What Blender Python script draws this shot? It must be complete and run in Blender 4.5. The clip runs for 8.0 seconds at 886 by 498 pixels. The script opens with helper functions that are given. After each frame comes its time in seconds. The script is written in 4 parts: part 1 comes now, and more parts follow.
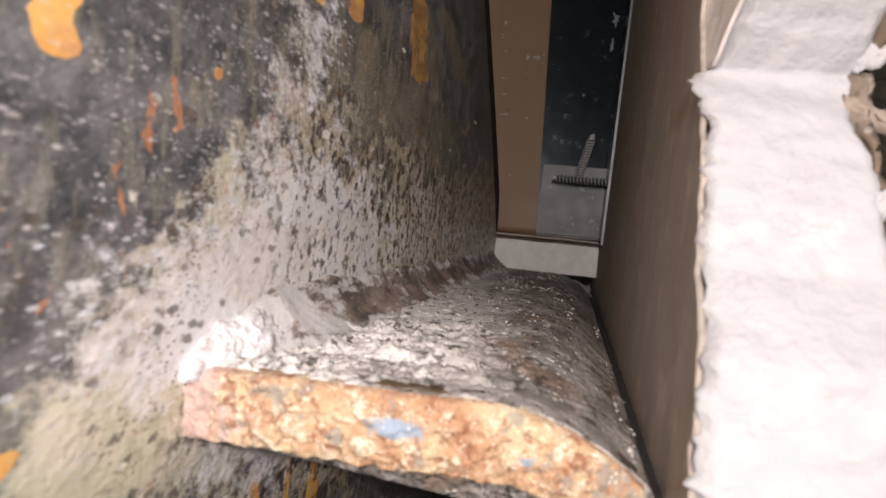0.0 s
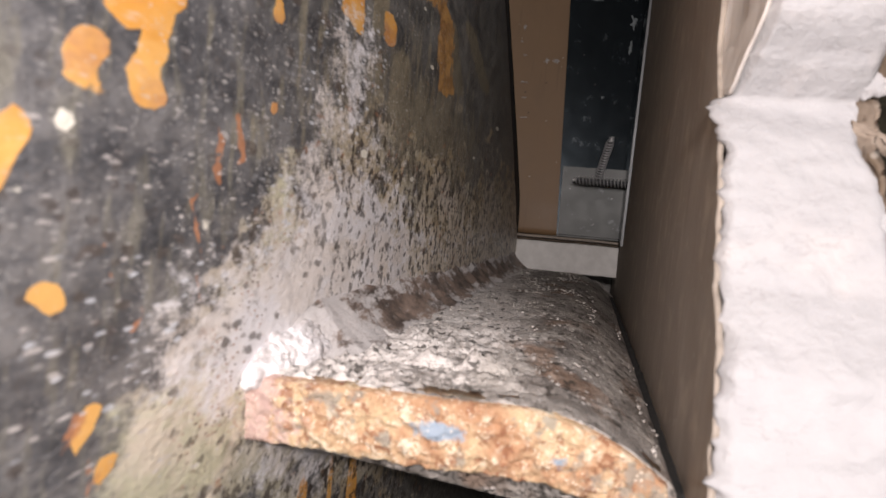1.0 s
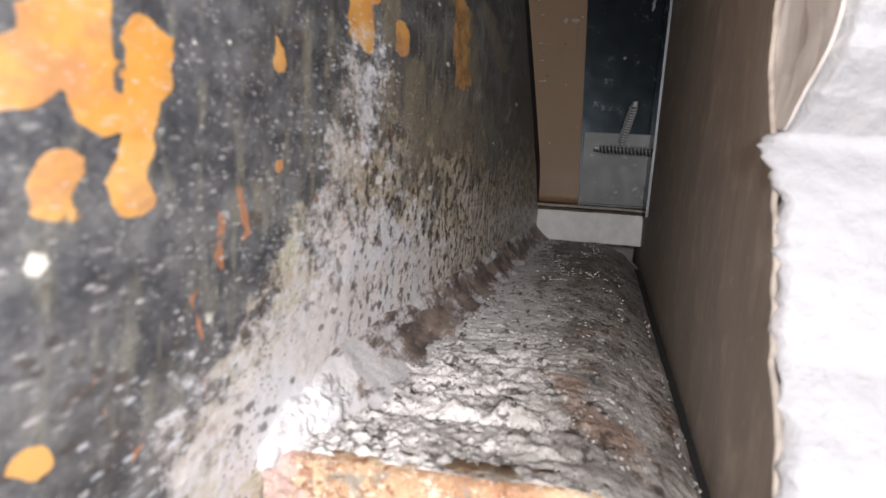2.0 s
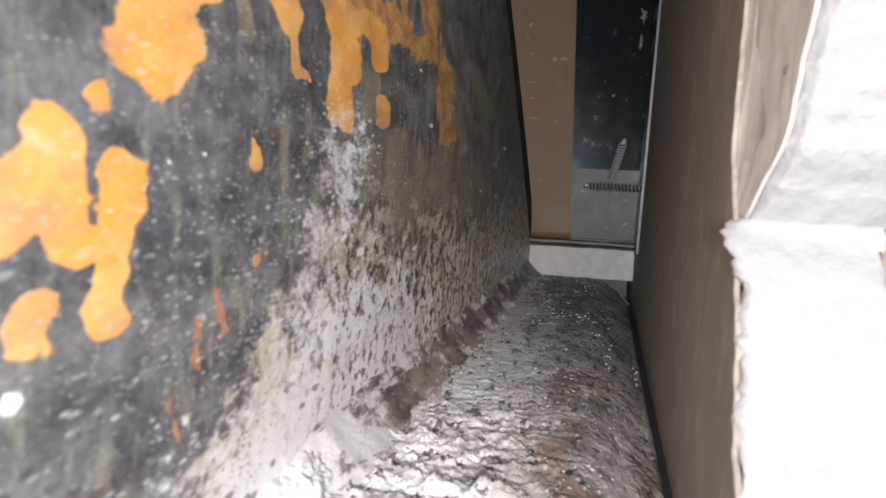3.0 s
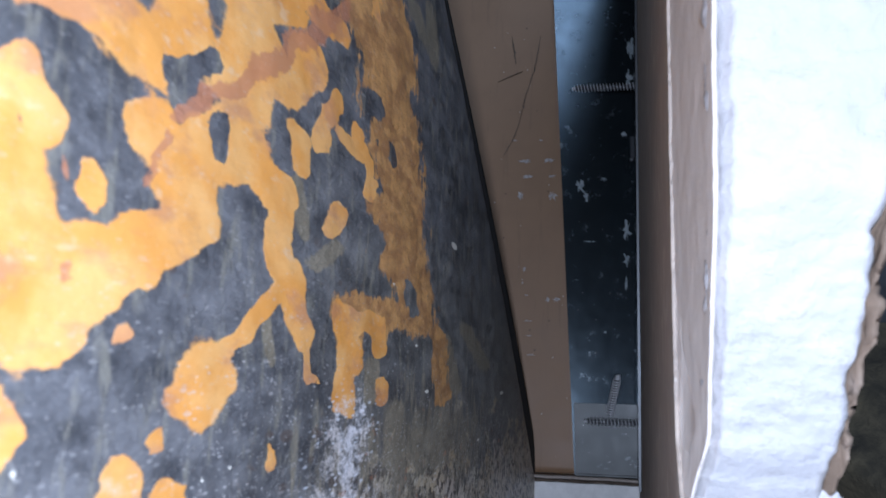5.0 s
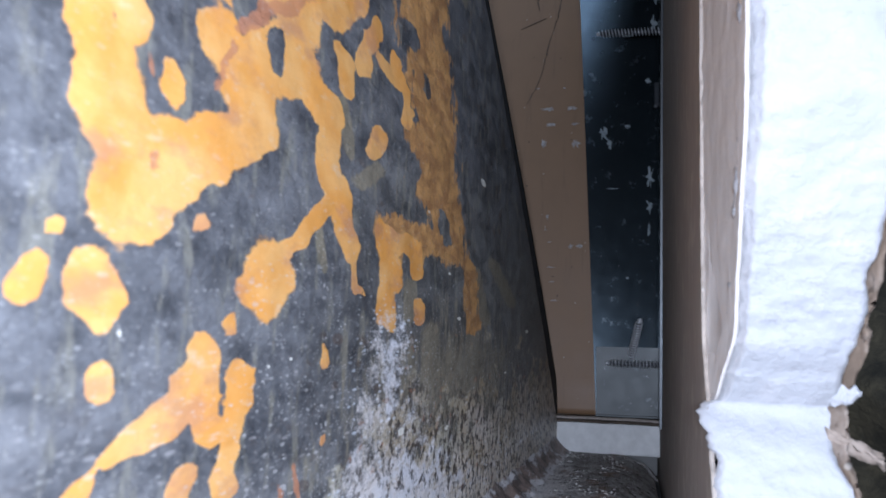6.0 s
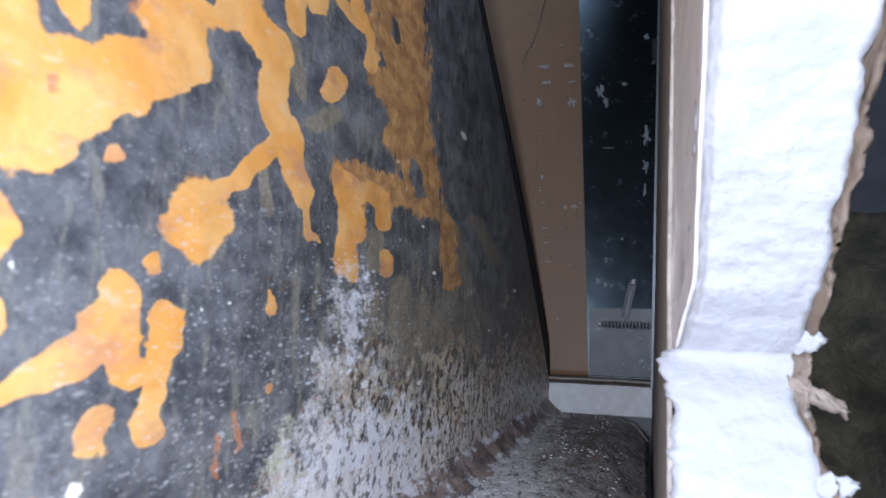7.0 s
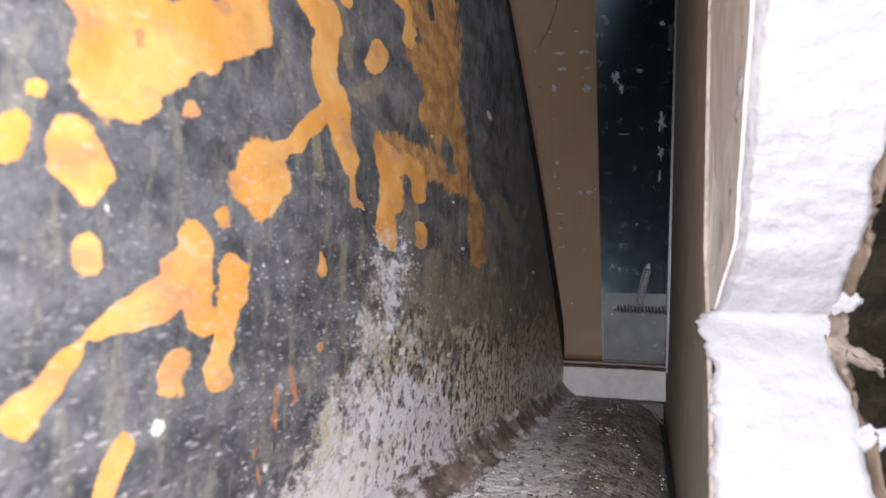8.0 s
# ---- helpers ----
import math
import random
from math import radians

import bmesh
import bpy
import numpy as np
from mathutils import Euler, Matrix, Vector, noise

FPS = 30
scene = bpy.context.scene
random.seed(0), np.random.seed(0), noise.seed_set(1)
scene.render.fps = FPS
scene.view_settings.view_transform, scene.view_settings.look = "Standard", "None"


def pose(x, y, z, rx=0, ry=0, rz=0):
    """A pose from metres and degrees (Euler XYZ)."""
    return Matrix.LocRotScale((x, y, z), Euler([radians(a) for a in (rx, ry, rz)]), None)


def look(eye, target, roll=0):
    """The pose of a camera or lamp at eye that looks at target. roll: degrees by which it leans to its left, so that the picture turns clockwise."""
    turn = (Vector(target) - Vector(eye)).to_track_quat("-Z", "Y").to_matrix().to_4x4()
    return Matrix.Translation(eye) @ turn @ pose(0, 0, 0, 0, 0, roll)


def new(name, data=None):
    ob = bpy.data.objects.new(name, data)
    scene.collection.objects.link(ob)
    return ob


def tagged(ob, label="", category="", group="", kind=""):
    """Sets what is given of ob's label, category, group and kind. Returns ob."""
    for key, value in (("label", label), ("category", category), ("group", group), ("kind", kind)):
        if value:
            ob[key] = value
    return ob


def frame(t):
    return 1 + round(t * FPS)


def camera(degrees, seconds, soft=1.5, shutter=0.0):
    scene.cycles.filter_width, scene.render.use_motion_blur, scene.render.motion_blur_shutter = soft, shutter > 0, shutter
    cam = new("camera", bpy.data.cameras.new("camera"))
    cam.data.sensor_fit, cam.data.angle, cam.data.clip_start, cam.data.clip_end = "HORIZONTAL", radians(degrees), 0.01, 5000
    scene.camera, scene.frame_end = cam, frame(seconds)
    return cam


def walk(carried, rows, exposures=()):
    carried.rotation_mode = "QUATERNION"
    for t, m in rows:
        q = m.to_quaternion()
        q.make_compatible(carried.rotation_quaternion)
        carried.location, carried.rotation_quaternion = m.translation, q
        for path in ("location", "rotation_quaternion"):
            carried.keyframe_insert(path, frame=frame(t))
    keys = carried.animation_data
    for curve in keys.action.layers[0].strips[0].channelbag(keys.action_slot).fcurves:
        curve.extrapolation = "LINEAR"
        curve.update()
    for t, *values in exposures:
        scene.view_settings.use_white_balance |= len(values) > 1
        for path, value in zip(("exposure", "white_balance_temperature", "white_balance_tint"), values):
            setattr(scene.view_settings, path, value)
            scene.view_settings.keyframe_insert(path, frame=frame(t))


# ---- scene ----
import functools

cam = camera(63.8, 8.0)
PATH = [  # seconds, eye in metres, yaw, pitch and lean in degrees
    (0.0, 0.01181, 0.00855, 0.72440, 10.005, -4.253, 5.038),
    (0.5, 0.01252, 0.00787, 0.72880, 10.215, -5.475, 4.269),
    (1.0, 0.01043, 0.00114, 0.72731, 11.348, -4.660, 4.536),
    (1.5, 0.00702, 0.00666, 0.72795, 12.007, -7.259, 4.178),
    (2.0, 0.00707, 0.00952, 0.74019, 12.522, -9.166, 2.835),
    (2.2, 0.00934, 0.01143, 0.74719, 13.988, -9.552, 1.973),
    (3.3, 0.01050, 0.00800, 0.74920, 12.120, -6.310, 2.300),
    (3.5, 0.01143, 0.00745, 0.75056, 12.219, -5.386, 2.602),
    (4.0, 0.01552, -0.00076, 0.75747, 12.375, 1.646, 1.502),
    (4.5, 0.01727, -0.01158, 0.76057, 13.304, 9.162, 1.061),
    (4.7, 0.01710, -0.00811, 0.76083, 13.488, 9.715, 1.032),
    (5.8, 0.01808, -0.01041, 0.75285, 14.791, 7.853, 0.954),
    (6.0, 0.01533, -0.01378, 0.75191, 15.149, 6.463, 0.977),
    (6.5, 0.01917, -0.00868, 0.75027, 15.776, 4.161, 1.004),
    (7.0, 0.02195, -0.00728, 0.74910, 15.721, 3.796, 1.021),
    (7.5, 0.02137, -0.00786, 0.74791, 15.806, 3.458, 1.193),
    (8.0, 0.01703, -0.01174, 0.74460, 16.055, 3.202, 1.291),
]
cam.data.dof.use_dof, cam.data.dof.focus_distance, cam.data.dof.aperture_fstop = True, 0.19, 46.0
walk(cam, [(t, look((x, y, z),
                    (x - math.sin(radians(a)) * math.cos(radians(p)), y + math.cos(radians(a)) * math.cos(radians(p)), z + math.sin(radians(p))), r))
           for t, x, y, z, a, p, r in PATH],
     exposures=[(0.0, 0.65, 6800, 19), (1.2, 0.55, 6700, 19), (2.0, 0.75, 6250, 14), (3.4, 0.98, 6250, 14), (4.5, 0.90, 4950, 14), (6.0, 0.78, 5050, 13), (7.2, 0.83, 5250, 14), (8.0, 0.80, 6000, 17)])

# ---- light: a hand torch beside the viewer, and a dim room behind ----
world = bpy.data.worlds.new("world")
scene.world = world
world.use_nodes = True
world.node_tree.nodes["Background"].inputs[0].default_value = (0.8, 0.9, 1.0, 1)
world.node_tree.nodes["Background"].inputs[1].default_value = 0.02


def area_lamp(name, eye, target, size, watts, colour):
    data = bpy.data.lights.new(name, "AREA")
    data.shape, data.size, data.energy, data.color = "DISK", size, watts, colour
    ob = new(name, data)
    ob.matrix_world = look(eye, target)
    return ob


area_lamp("torch", (0.0185, -0.058, 0.756), (-0.02, 0.20, 0.725), 0.012, 0.31, (1.0, 0.97, 0.93))
area_lamp("room_light", (0.37, -0.88, 1.77), (0.0, 0.3, 0.85), 0.52, 3.8, (0.88, 0.95, 1.0))


# ---- materials ----
def shader(name):
    """A node material: its tree, its surface node and short ways to add nodes and links."""
    m = bpy.data.materials.new(name)
    m.use_nodes = True
    return m, m.node_tree, m.node_tree.nodes["Principled BSDF"]


class Graph:
    def __init__(self, name, rough=0.6, metal=0.0):
        self.m, self.t, self.b = shader(name)
        self.b.inputs["Roughness"].default_value = rough
        self.b.inputs["Metallic"].default_value = metal
        self.co = self.t.nodes.new("ShaderNodeTexCoord").outputs["Object"]

    def add(self, kind, **values):
        n = self.t.nodes.new("ShaderNode" + kind)
        for key, v in values.items():
            setattr(n, key, v)
        return n

    def link(self, a, b):
        self.t.links.new(a, b)

    def put(self, socket, v):
        if isinstance(v, (int, float)):
            socket.default_value = v
        elif isinstance(v, tuple):
            socket.default_value = (*v, 1) if len(v) == 3 and len(socket.default_value) == 4 else v
        else:
            self.link(v, socket)

    def mapped(self, scale=(1, 1, 1), shift=(0, 0, 0), turn=(0, 0, 0)):
        n = self.add("Mapping")
        n.inputs["Scale"].default_value, n.inputs["Location"].default_value = scale, shift
        n.inputs["Rotation"].default_value = turn
        self.link(self.co, n.inputs["Vector"])
        return n.outputs[0]

    def noise(self, scale, detail=4, rough=0.6, co=None, warp=0.0):
        n = self.add("TexNoise")
        n.inputs["Scale"].default_value, n.inputs["Detail"].default_value = scale, detail
        n.inputs["Roughness"].default_value, n.inputs["Distortion"].default_value = rough, warp
        self.link(co or self.co, n.inputs["Vector"])
        return n.outputs["Fac"]

    def cells(self, scale, co=None, feature="F1"):
        n = self.add("TexVoronoi", feature=feature)
        n.inputs["Scale"].default_value = scale
        self.link(co or self.co, n.inputs["Vector"])
        return n.outputs["Distance"]

    def math(self, op, a, b=0.0, c=0.0):
        n = self.add("Math", operation=op)
        for s, v in zip(n.inputs, (a, b, c)):
            self.put(s, v)
        return n.outputs[0]

    def step(self, v, low, high):
        """0 below low, 1 above high, smooth between."""
        n = self.add("MapRange", interpolation_type="SMOOTHSTEP")
        self.put(n.inputs["Value"], v)
        n.inputs["From Min"].default_value, n.inputs["From Max"].default_value = low, high
        return n.outputs["Result"]

    def mix(self, fac, a, b):
        n = self.add("Mix", data_type="RGBA")
        self.put(n.inputs[0], fac)
        self.put(n.inputs[6], a)
        self.put(n.inputs[7], b)
        return n.outputs[2]

    def value(self, name):
        n = self.add("Attribute", attribute_name=name)
        return n.outputs["Fac"]

    def axes(self):
        n = self.add("SeparateXYZ")
        self.link(self.co, n.inputs[0])
        return n.outputs

    def done(self, colour, rough=None, bump=None, strength=0.5, depth=0.0003, metal=None):
        self.put(self.b.inputs["Base Color"], colour)
        if rough is not None:
            self.put(self.b.inputs["Roughness"], rough)
        if metal is not None:
            self.put(self.b.inputs["Metallic"], metal)
        if bump is not None:
            n = self.add("Bump")
            n.inputs["Strength"].default_value, n.inputs["Distance"].default_value = strength, depth
            self.link(bump, n.inputs["Height"])
            self.link(n.outputs[0], self.b.inputs["Normal"])
        return self.m


def web_paint():
    """Dark mill-scale steel: orange primer splashes, rust, pale runs and gypsum dust."""
    g = Graph("painted_web_steel", 0.55)
    g.co = g.mapped((1, 0.5, 1))
    fine = g.noise(1100, 4)
    mid = g.noise(190, 6, 0.65)
    big = g.noise(45, 4)
    slant = (0.11, 0, 0)
    runs = g.noise(1.0, 5, 0.65, g.mapped((1, 640, 100), turn=slant))
    hair = g.noise(1.0, 5, 0.7, g.mapped((1, 640, 340), (0, 3, 1), slant))
    # base paint lightened farther in, to make up for the torch's falloff
    col = g.mix(g.step(mid, 0.25, 0.75), g.mix(g.value("far_lift_tan"), (0.052, 0.054, 0.060), (0.072, 0.071, 0.070)), g.mix(g.value("far_lift_tan"), (0.19, 0.19, 0.197), (0.25, 0.245, 0.23)))
    col = g.mix(g.math("MULTIPLY", g.step(big, 0.5, 0.7), 0.5), col, (0.025, 0.026, 0.03))
    col = g.mix(g.math("MULTIPLY", g.step(runs, 0.50, 0.66), 0.55), col, (0.27, 0.255, 0.20))
    grit = g.math("MULTIPLY", g.value("grit"), g.step(g.math("ADD", mid, g.math("MULTIPLY_ADD", fine, 0.6, -0.3)), 0.40, 0.62))
    col = g.mix(g.math("MULTIPLY", grit, 0.25), col, (0.30, 0.28, 0.26))
    olive = g.math("ADD", g.value("olive"), g.math("MULTIPLY_ADD", runs, 1.8, -0.9))
    col = g.mix(g.math("MULTIPLY", g.step(olive, 0.1, 0.6), 0.8), col, g.mix(hair, (0.11, 0.095, 0.065), (0.40, 0.345, 0.24)))
    # pale greenish-tan scale low down by the ledge, scored by dark lines
    spread = g.math("MULTIPLY_ADD", g.noise(95, 5, 0.65), 1.9, -0.95)
    low = g.math("ADD", g.value("pale"), g.math("ADD", spread, g.math("MULTIPLY_ADD", mid, 1.6, -0.8)))
    low = g.math("ADD", low, g.math("MULTIPLY_ADD", hair, 0.7, -0.35))
    low = g.math("ADD", low, g.math("MULTIPLY_ADD", g.noise(420, 5, 0.75, co=g.mapped((1, 0.8, 0.6), (3, 7, 2))), 1.4, -0.7))
    pale = g.mix(g.step(g.noise(60, 3, co=g.mapped((1, 1, 1), (2, 5, 1))), 0.4, 0.62), (0.54, 0.50, 0.38), (0.62, 0.54, 0.46))
    pale = g.mix(g.math("MULTIPLY", g.value("far_lift_tan"), g.step(g.noise(75, 4, co=g.mapped((1, 1, 1), (4, 1, 7))), 0.36, 0.56)), pale, g.mix(hair, (0.30, 0.22, 0.12), (0.60, 0.49, 0.31)))
    col = g.mix(g.math("MULTIPLY", g.step(low, 0.30, 0.70), 0.82), col, pale)
    col = g.mix(g.math("MULTIPLY", g.step(low, 0.80, 1.20), 0.6), col, (0.76, 0.68, 0.58))
    scored = g.math("MULTIPLY", g.step(hair, 0.50, 0.42), g.step(g.value("pale"), 0.0, 0.5))
    col = g.mix(g.math("MULTIPLY", scored, 0.75), col, (0.07, 0.055, 0.045))
    # cream-green old paint beside the ledge end
    cream = g.math("ADD", g.value("cream"), g.math("MULTIPLY_ADD", g.noise(110, 5, 0.7, co=g.mapped((1, 1, 1), (6, 2, 8))), 2.2, -1.1))
    col = g.mix(g.math("MULTIPLY", g.step(cream, 0.25, 0.55), 0.85), col, g.mix(g.step(g.noise(240, 4, co=g.mapped((1, 1, 1), (3, 3, 9))), 0.4, 0.6), (0.60, 0.58, 0.42), (0.74, 0.66, 0.54)))
    # small round pits
    pit = g.cells(230, g.mapped((1, 0.8, 1), (1, 2, 3)))
    ring = g.math("MULTIPLY", g.step(pit, 0.24, 0.20), g.step(g.noise(90, 2, co=g.mapped((1, 1, 1), (7, 1, 4))), 0.56, 0.6))
    col = g.mix(g.math("MULTIPLY", ring, 0.6), col, (0.10, 0.075, 0.06))
    # brown rust wash
    edge = g.math("MULTIPLY_ADD", mid, 1.3, -0.65)
    rust = g.math("ADD", g.value("rust"), g.math("ADD", edge, g.math("ADD", g.math("MULTIPLY_ADD", hair, 1.3, -0.65), g.math("MULTIPLY_ADD", runs, 1.6, -0.8))))
    col = g.mix(g.math("MULTIPLY", g.step(rust, 0.20, 0.5), 0.9), col, g.mix(g.step(g.noise(300, 4), 0.35, 0.65), (0.40, 0.20, 0.07), (0.68, 0.37, 0.12)))
    # orange primer splashes
    prim = g.math("ADD", g.value("primer"), g.math("MULTIPLY_ADD", mid, 0.6, -0.3))
    prim = g.math("ADD", prim, g.math("MULTIPLY_ADD", fine, 0.3, -0.15))
    orange = g.mix(g.step(g.noise(120, 4), 0.38, 0.62), (0.78, 0.36, 0.070), (0.84, 0.46, 0.14))
    orange = g.mix(g.math("MULTIPLY", g.step(g.noise(130, 5, co=g.mapped((1, 1, 1), (4, 4, 4))), 0.50, 0.64), 0.6), orange, (0.50, 0.24, 0.14))
    orange = g.mix(g.math("MULTIPLY", g.step(g.noise(340, 3), 0.6, 0.72), 0.5), orange, (0.78, 0.58, 0.36))
    pm = g.step(prim, 0.20, 0.34)
    col = g.mix(g.math("MULTIPLY", pm, 0.95), col, orange)
    # red rust streaks and flecks
    st = g.math("ADD", g.value("streak"), g.math("MULTIPLY_ADD", g.noise(700, 4), 1.8, -0.9))
    col = g.mix(g.math("MULTIPLY", g.step(st, 0.1, 0.5), 0.8), col, (0.50, 0.22, 0.11))
    fleck = g.math("MULTIPLY", g.step(g.noise(420, 3, co=g.mapped((1, 1, 1), (9, 2, 2))), 0.62, 0.70), g.step(g.value("pale"), -0.5, 0.4))
    col = g.mix(g.math("MULTIPLY", fleck, 0.6), col, (0.42, 0.19, 0.10))
    # grains of dust over all, thick near the ledge
    for scale, width, much, shift in ((3000, 0.34, 0.50, 9), (1500, 0.30, 0.60, 0), (700, 0.20, 0.55, 3), (300, 0.11, 0.6, 6)):
        grain = g.step(g.cells(scale, g.mapped((1, 0.75, 1), (shift, shift, 0))), width, width * 0.55)
        sparse = g.step(g.noise(scale * 0.3, 3, co=g.mapped((1, 1, 1), (shift, 8, 1))), 0.48, 0.60)
        col = g.mix(g.math("MULTIPLY", g.math("MULTIPLY", grain, sparse), g.math("MULTIPLY", g.value("speck"), much)), col, (0.62, 0.60, 0.58))
    spark = g.math("MULTIPLY", g.step(g.math("ADD", g.cells(950, g.mapped((1, 0.6, 1), (2, 2, 5))), g.math("MULTIPLY_ADD", g.noise(500, 3), 0.8, -0.4)), 0.28, 0.12), g.step(g.value("sparkle"), 0.0, 0.6))
    col = g.mix(g.math("MULTIPLY", spark, 0.75), col, (0.66, 0.69, 0.74))
    near = g.math("MULTIPLY", g.step(g.math("ADD", g.cells(1250, g.mapped((1, 0.45, 0.9), (6, 1, 5), (0.5, 0, 0))), g.math("MULTIPLY_ADD", g.noise(650, 3), 0.9, -0.45)), 0.26, 0.10), g.math("MULTIPLY", g.value("grit"), g.step(g.noise(350, 3, co=g.mapped((1, 1, 1), (5, 5, 5))), 0.42, 0.55)))
    col = g.mix(g.math("MULTIPLY", near, 0.7), col, (0.66, 0.62, 0.60))
    dust = g.math("ADD", g.value("dust"), g.math("ADD", g.math("MULTIPLY_ADD", g.noise(300, 6, 0.8), 2.6, -1.3), g.math("MULTIPLY_ADD", hair, 0.6, -0.3)))
    col = g.mix(g.math("MULTIPLY", g.step(dust, 0.20, 0.75), 0.9), col, g.mix(g.step(g.noise(110, 4, co=g.mapped((1, 1, 1), (1, 9, 3))), 0.42, 0.6), (0.84, 0.83, 0.86), (0.80, 0.75, 0.72)))
    slots = g.math("MULTIPLY", g.step(hair, 0.48, 0.40), g.value("slot"))
    col = g.mix(g.math("MULTIPLY", slots, 0.8), col, (0.06, 0.048, 0.04))
    peck = g.math("MULTIPLY", g.step(g.math("ADD", g.cells(620, g.mapped((1, 0.8, 0.8), (4, 6, 1))), g.math("MULTIPLY_ADD", g.noise(900, 3), 0.9, -0.45)), 0.30, 0.14), g.step(g.noise(130, 4, co=g.mapped((1, 1, 1), (8, 3, 6))), 0.40, 0.55))
    peck = g.math("MULTIPLY", g.math("MULTIPLY", peck, g.value("grit")), g.math("SUBTRACT", 1.0, pm))
    col = g.mix(g.math("MULTIPLY", peck, 0.75), col, (0.085, 0.07, 0.062))
    sand = g.math("MULTIPLY", g.step(g.cells(1700, g.mapped((1, 0.9, 1), (3, 8, 4))), 0.34, 0.20), g.step(g.math("ADD", g.value("gritty"), g.math("MULTIPLY_ADD", g.noise(260, 4, 0.7, co=g.mapped((1, 1, 1), (2, 9, 9))), 3.0, -1.5)), 0.25, 0.6))
    col = g.mix(g.math("MULTIPLY", sand, 0.8), col, g.mix(g.step(g.noise(900, 2), 0.45, 0.55), (0.13, 0.085, 0.065), (0.44, 0.27, 0.20)))
    col = g.mix(g.step(g.value("dot"), 0.3, 0.5), col, (0.80, 0.77, 0.68))
    rough = g.math("MULTIPLY_ADD", mid, 0.5, 0.16)
    rest = g.math("SUBTRACT", 1.0, g.math("MULTIPLY", pm, 0.7))
    h = g.math("ADD", g.math("MULTIPLY", pm, 0.5), g.math("MULTIPLY", rest, g.math("ADD", fine, g.math("ADD", g.math("MULTIPLY", hair, 0.25), g.math("MULTIPLY", mid, 0.45)))))
    return g.done(col, rough, h, 0.75, 0.00032)


def flange_top():
    g = Graph("dusty_ledge_steel", 0.6)
    g.b.inputs["Specular IOR Level"].default_value = 0.25
    g.co = g.mapped((1, 0.5, 1))
    mid, fine = g.noise(150, 6, 0.65), g.noise(800, 3)
    col = g.mix(g.step(mid, 0.35, 0.65), (0.19, 0.172, 0.158), (0.44, 0.41, 0.38))
    col = g.mix(g.math("MULTIPLY", g.step(g.noise(90, 4), 0.52, 0.66), 0.7), col, (0.24, 0.15, 0.10))
    d = g.math("ADD", g.value("dust"), g.math("MULTIPLY_ADD", g.noise(170, 6, 0.75), 2.6, -1.3))
    col = g.mix(g.math("MULTIPLY", g.step(d, 0.30, 0.8), 0.8), col, (0.68, 0.64, 0.61))
    grains = g.math("MULTIPLY", g.step(g.cells(800, g.mapped((1, 1, 1), (2, 7, 1))), 0.36, 0.18), g.step(g.noise(140, 4, 0.7, co=g.mapped((1, 1, 1), (8, 1, 2))), 0.46, 0.58))
    col = g.mix(g.math("MULTIPLY", grains, 0.7), col, (0.74, 0.70, 0.67))
    pits = g.math("MULTIPLY", g.step(g.noise(420, 5, 0.7, co=g.mapped((1, 1, 1), (3, 3, 3))), 0.46, 0.38), 0.85)
    col = g.mix(pits, col, (0.04, 0.035, 0.03))
    return g.done(col, g.math("MULTIPLY_ADD", mid, 0.3, 0.55), g.math("ADD", g.math("MULTIPLY_ADD", grains, 0.35, mid), g.math("ADD", g.math("MULTIPLY", fine, 0.8), g.noise(420, 4, co=g.mapped((1, 1, 1), (3, 3, 3))))), 0.9, 0.0008)


def cut_rust():
    g = Graph("flame_cut_rust", 0.75)
    mid, fine, big = g.noise(520, 6, 0.75), g.noise(1500, 4), g.noise(170, 5, 0.7)
    col = g.mix(g.step(big, 0.35, 0.65), (0.43, 0.235, 0.13), (0.60, 0.44, 0.27))
    col = g.mix(g.math("MULTIPLY", g.step(mid, 0.5, 0.66), 0.8), col, (0.82, 0.72, 0.56))
    col = g.mix(g.math("MULTIPLY", g.step(g.noise(480, 5, 0.7), 0.51, 0.62), 0.85), col, (0.27, 0.11, 0.055))
    col = g.mix(g.math("MULTIPLY", g.step(g.noise(260, 5, co=g.mapped((1, 1, 1), (3, 1, 2))), 0.56, 0.66), 0.7), col, (0.25, 0.25, 0.22))
    blue = g.math("ADD", g.value("blue"), g.math("MULTIPLY_ADD", g.noise(420, 5), 1.5, -0.75))
    col = g.mix(g.math("MULTIPLY", g.step(blue, 0.3, 0.6), 0.85), col, (0.28, 0.39, 0.50))
    pink = g.math("ADD", g.value("dust"), g.math("MULTIPLY_ADD", g.noise(330, 6, 0.8), 2.6, -1.3))
    col = g.mix(g.math("MULTIPLY", g.step(pink, 0.2, 0.7), 0.75), col, (0.56, 0.41, 0.38))
    grains = g.step(g.cells(1500), 0.34, 0.2)
    col = g.mix(g.math("MULTIPLY", g.math("MULTIPLY", grains, g.step(g.noise(600, 3), 0.48, 0.58)), 0.6), col, (0.82, 0.70, 0.56))
    return g.done(col, 0.75, g.math("ADD", mid, g.math("MULTIPLY", fine, 0.5)), 0.9, 0.0007)


